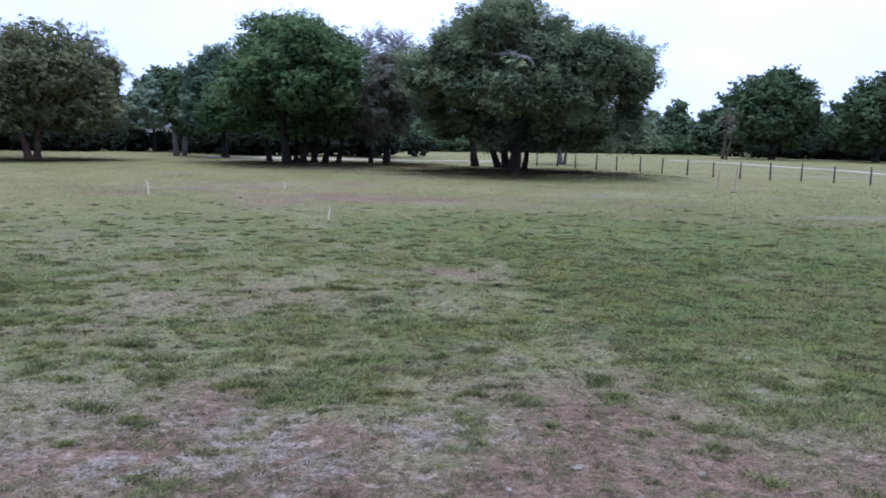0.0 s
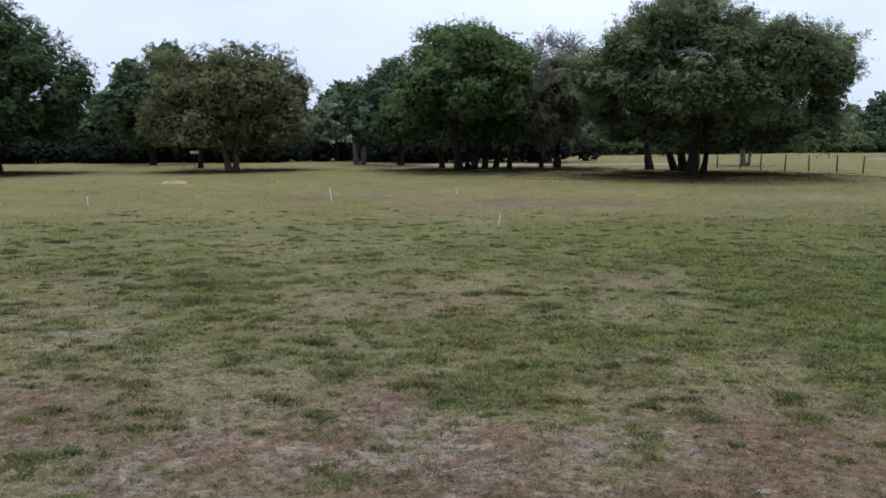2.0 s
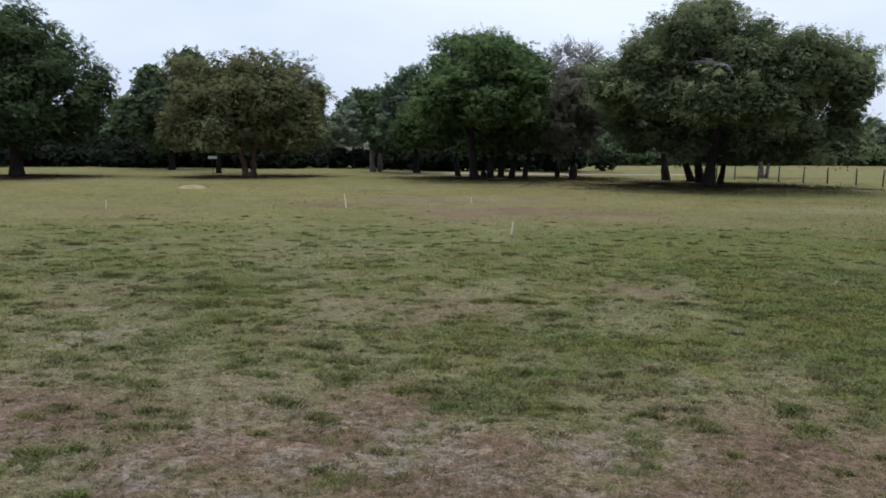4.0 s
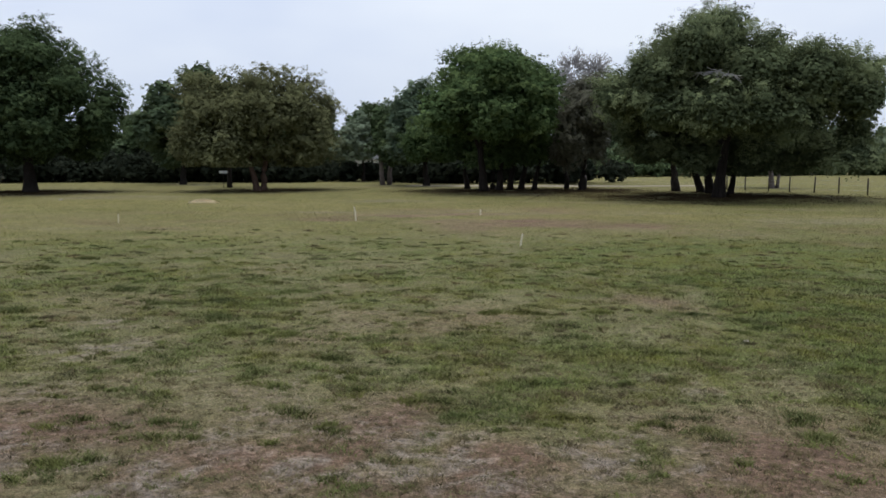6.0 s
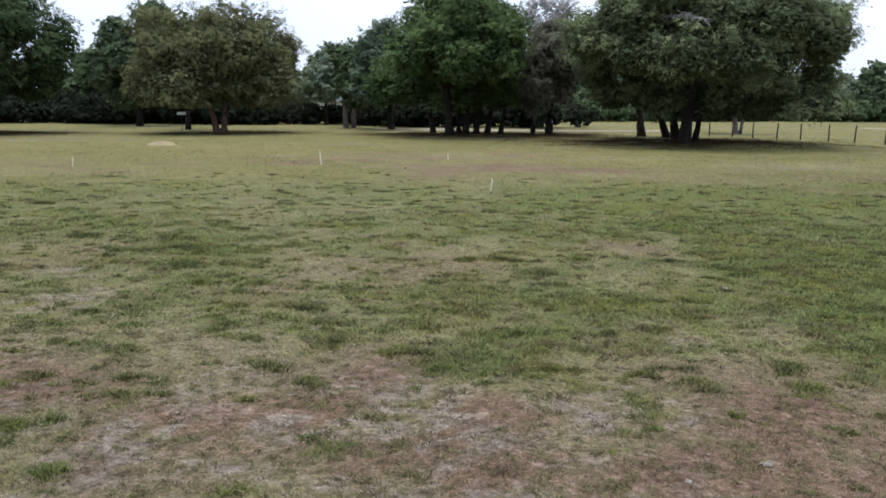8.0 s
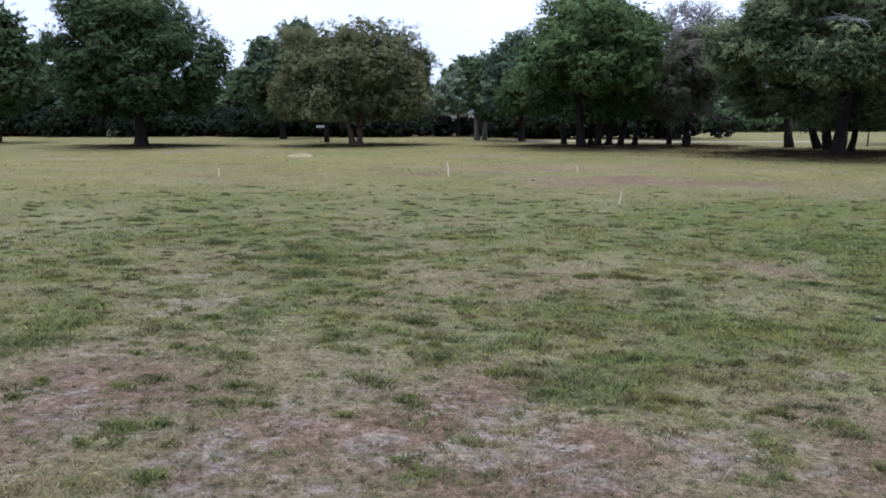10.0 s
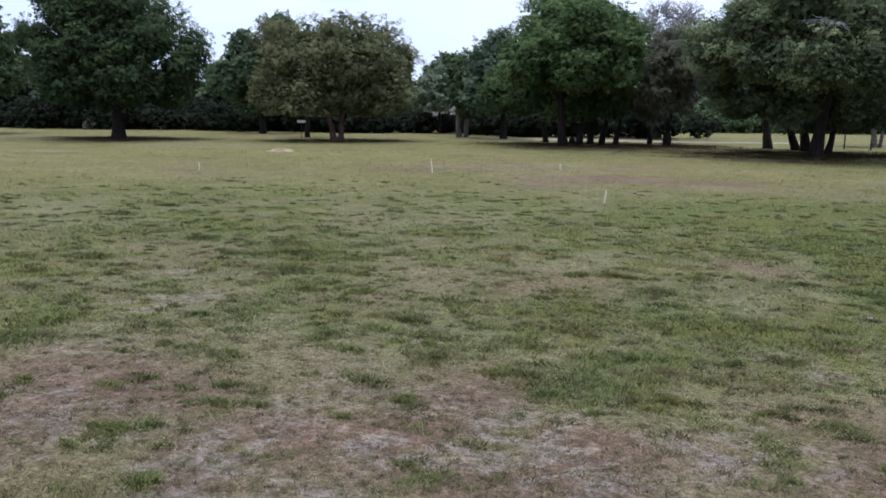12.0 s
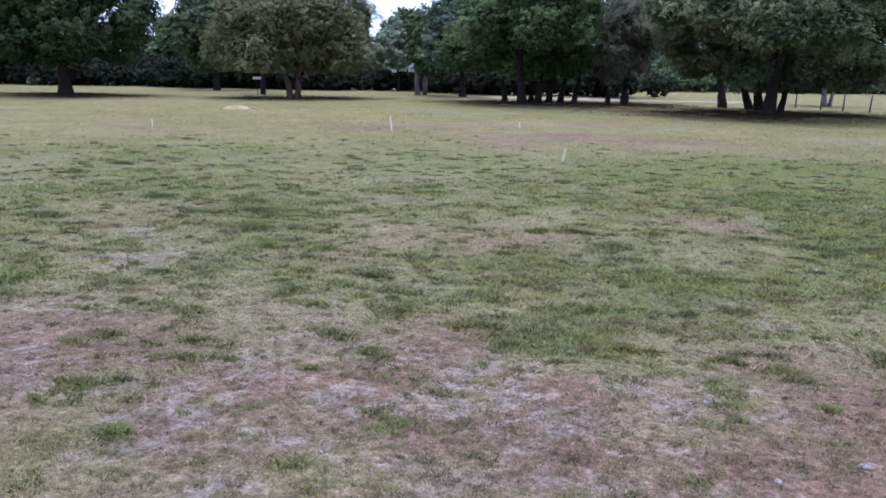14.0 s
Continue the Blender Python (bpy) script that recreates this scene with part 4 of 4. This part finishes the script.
def blades(name, x, y, tall, wide, splay, green, rust, sand, tone, r, label, plain=False):
    k = len(x)
    a = r.uniform(0, math.tau, k)
    turn = r.uniform(0, math.tau, k)
    z = lie(x, y)
    foot = np.stack([x, y, z - 0.004], -1)
    side = np.stack([np.cos(turn), np.sin(turn), 0 * x], -1) * (wide / 2)[:, None]
    tip = foot + np.stack([np.cos(a) * tall * splay, np.sin(a) * tall * splay, tall], -1)
    mid = foot + (tip - foot) * 0.55 + np.stack([0 * x, 0 * x, tall * 0.16], -1)
    v = np.stack([foot - side, foot + side, mid + side * .7, mid - side * .7, tip], 1)
    i = np.arange(k)[:, None] * 5
    f = np.concatenate([i + np.array([[0, 1, 2]]), i + np.array([[0, 2, 3]]), i + np.array([[3, 2, 4]])])
    if plain:
        v, f = v[:, (0, 1, 4)], np.arange(k * 3).reshape(-1, 3)
    me = bpy.data.meshes.new(name)
    fill(me, v.reshape(-1, 3), f, 3)
    for key, w in (("tone", np.clip(tone, 0, 1)), ("green", green), ("rust", rust), ("sand", sand)):
        give(me, key, np.repeat(w, v.shape[1]))
    me.materials.append(M_BLADE)
    return tagged(new(name, me), label, "grass", kind="stuff")


def sector(r, count, near, far):
    rad = near * (far / near) ** r.random(count)
    a = r.uniform(radians(-57), radians(36), count)
    return rad * np.sin(a), rad * np.cos(a), rad


def lawn(name, count, near, far, seed, label, tall0, wide0):
    """Mown grass: thicker, taller and darker where it is green, thin and pale between."""
    r = np.random.default_rng(seed)
    x, y, rad = sector(r, count, near, far)
    g, rust, sand, straw = cover(x, y)
    fine = cloudy(x, y, 0.13, 71, 2) - .5
    grain = cloudy(x, y, 0.045, 75, 2) - .5
    keep = r.random(count) < np.clip(.3 + .7 * g + 1.0 * fine + .6 * grain - .25 * sand, 0.06, 1)
    x, y, g, rust, sand, rad, fine, grain = (v[keep] for v in (x, y, g, rust, sand, rad, fine, grain))
    k = len(x)
    grow = np.sqrt(rad / 4.0)
    tall = tall0 * r.uniform(.5, 1.15, k) * (.45 + .75 * g + 1.2 * np.clip(fine, 0, 1)) * grow
    green = np.clip(-.08 + 1.15 * g + .6 * fine + r.normal(0, .14, k), 0, 1)
    tone = .52 - .24 * (g - .5) + .65 * fine + .65 * grain + r.normal(0, .17, k)
    blades(name, x, y, tall, wide0 * r.uniform(.6, 1.3, k) * grow, r.uniform(.2, 1.7, k), green, np.clip(rust * r.uniform(.5, 1.3, k), 0, 1),
           np.clip(sand * r.uniform(.4, 1.3, k), 0, 1), tone, r, label, near > 10)


def tufts(name, centres, per, size, seed, label, tall0=1.0, wide0=0.006, plain=False, mixed=False, dead=False):
    """Low cushions of coarse grass, darker at the foot."""
    r = np.random.default_rng(seed)
    c = np.array(centres, float)
    rad = np.hypot(c[:, 0], c[:, 1])
    s = size * r.uniform(.65, 1.35, len(c))
    i = np.repeat(np.arange(len(c)), per)
    lump = r.normal(0, .6, (len(c), 4, 2))
    d = lump[i, r.integers(0, 4, len(i))] + r.normal(0, .34, (len(i), 2))
    x, y = c[i, 0] + d[:, 0] * s[i] * 1.15, c[i, 1] + d[:, 1] * s[i] * .85
    fall = np.exp(-(d**2).sum(1) * .8)
    tall = tall0 * (.25 + .75 * fall) * np.minimum(s[i], .16) * r.uniform(.3, .7, len(i))
    own, brown, dusk = np.full(len(c), .9), np.zeros(len(c)), r.uniform(.16, .48, len(c))
    if mixed:
        kind = r.random(len(c))
        own, brown, dusk = np.where(kind < .3, .55, .95), np.where(kind > .86, .6, 0.0), r.uniform(.13, .55, len(c))
    if dead:
        own, brown, dusk = r.uniform(0, .6, len(c)), r.uniform(0, .7, len(c)), r.uniform(.08, .62, len(c))
    green = np.clip(own[i] + r.normal(0, .15, len(i)), 0, 1)
    tone = dusk[i] + .22 * (r.random(len(i)) - .5) + .12 * (1 - fall)
    blades(name, x, y, tall, wide0 * np.sqrt(rad[i] / 4) * r.uniform(.7, 1.5, len(i)), r.uniform(.3, 1.9, len(i)), green, brown[i], 0 * x, tone, r, label, plain)


lawn("grass", 300000, 2.4, 15.0, 81, "short mown grass, half dry and half green", 0.024, 0.0046)
lawn("grass", 90000, 13.0, 46.0, 82, "short pasture grass further out", 0.024, 0.0066)
r = np.random.default_rng(88)
hx, hy, hr = sector(r, 120000, 2.4, 11.0)
hg, hru, hs, _ = cover(hx, hy)
hk = r.random(len(hx)) < np.clip(1.0 - 0.8 * hg, 0.1, 1)
hx, hy, hr, hru, hs = (v[hk] for v in (hx, hy, hr, hru, hs))
q, k = np.sqrt(hr / 4), len(hx)
blades("thatch", hx, hy, r.uniform(.003, .010, k) * q, r.uniform(.002, .0045, k) * q, r.uniform(2.0, 7, k), r.uniform(0, .3, k),
       np.clip(hru * r.uniform(.5, 1.4, k), 0, 1), np.clip(.12 + hs * r.uniform(.4, 1.4, k), 0, 1), r.normal(.48, .34, k), r, "flattened dead grass thatch on thin sandy soil", True)
tufts("grass_tufts", SMALL_TUFTS, 200, 0.08, 83, "small dark green grass tufts in the thin pasture", 1.0, 0.0048)
tufts("grass_tufts", TUFTS, 340, 0.13, 87, "taller dark green grass tufts in the thin pasture", 0.75, 0.0052)
tufts("grass_tufts", WIDE_TUFTS, 620, 0.24, 89, "wide low dark green grass clumps in the pasture", 0.8, 0.0056, True)
r = np.random.default_rng(84)
tx, ty, trad = sector(r, 5600, 2.8, 26.0)
tg = cover(tx, ty)
tk = r.random(len(tx)) < np.clip(.2 + .8 * tg[0] - .7 * tg[2] - .4 * tg[1], 0.08, 1) * np.clip((28 - trad) / 16, 0, 1)
tufts("grass_tufts", np.stack([tx, ty], -1)[tk], 90, 0.075, 85, "scattered small green grass tufts in the thin pasture", 1.0, 0.0055, True, True)
tx, ty, trad = sector(r, 1500, 4.6, 26.0)
tg = cover(tx, ty)
tk = r.random(len(tx)) < np.clip(.1 + .9 * tg[0] - .9 * tg[2] - .6 * tg[1], 0.03, 1) * np.clip((28 - trad) / 14, 0, 1)
tufts("grass_tufts", np.stack([tx, ty], -1)[tk], 170, 0.15, 86, "low spreading clumps of coarse green and brown grass", 0.62, 0.006, True, True)
r = np.random.default_rng(91)
tx, ty, trad = sector(r, 9000, 2.6, 9.5)
tg = cover(tx, ty)
tk = r.random(len(tx)) < np.clip(.95 - .7 * tg[0], .15, 1)
tufts("dead_grass_tussocks", np.stack([tx, ty], -1)[tk], 30, 0.034, 92, "tiny brown and grey tussocks of dead mown grass", 1.3, 0.0045, True, dead=True)
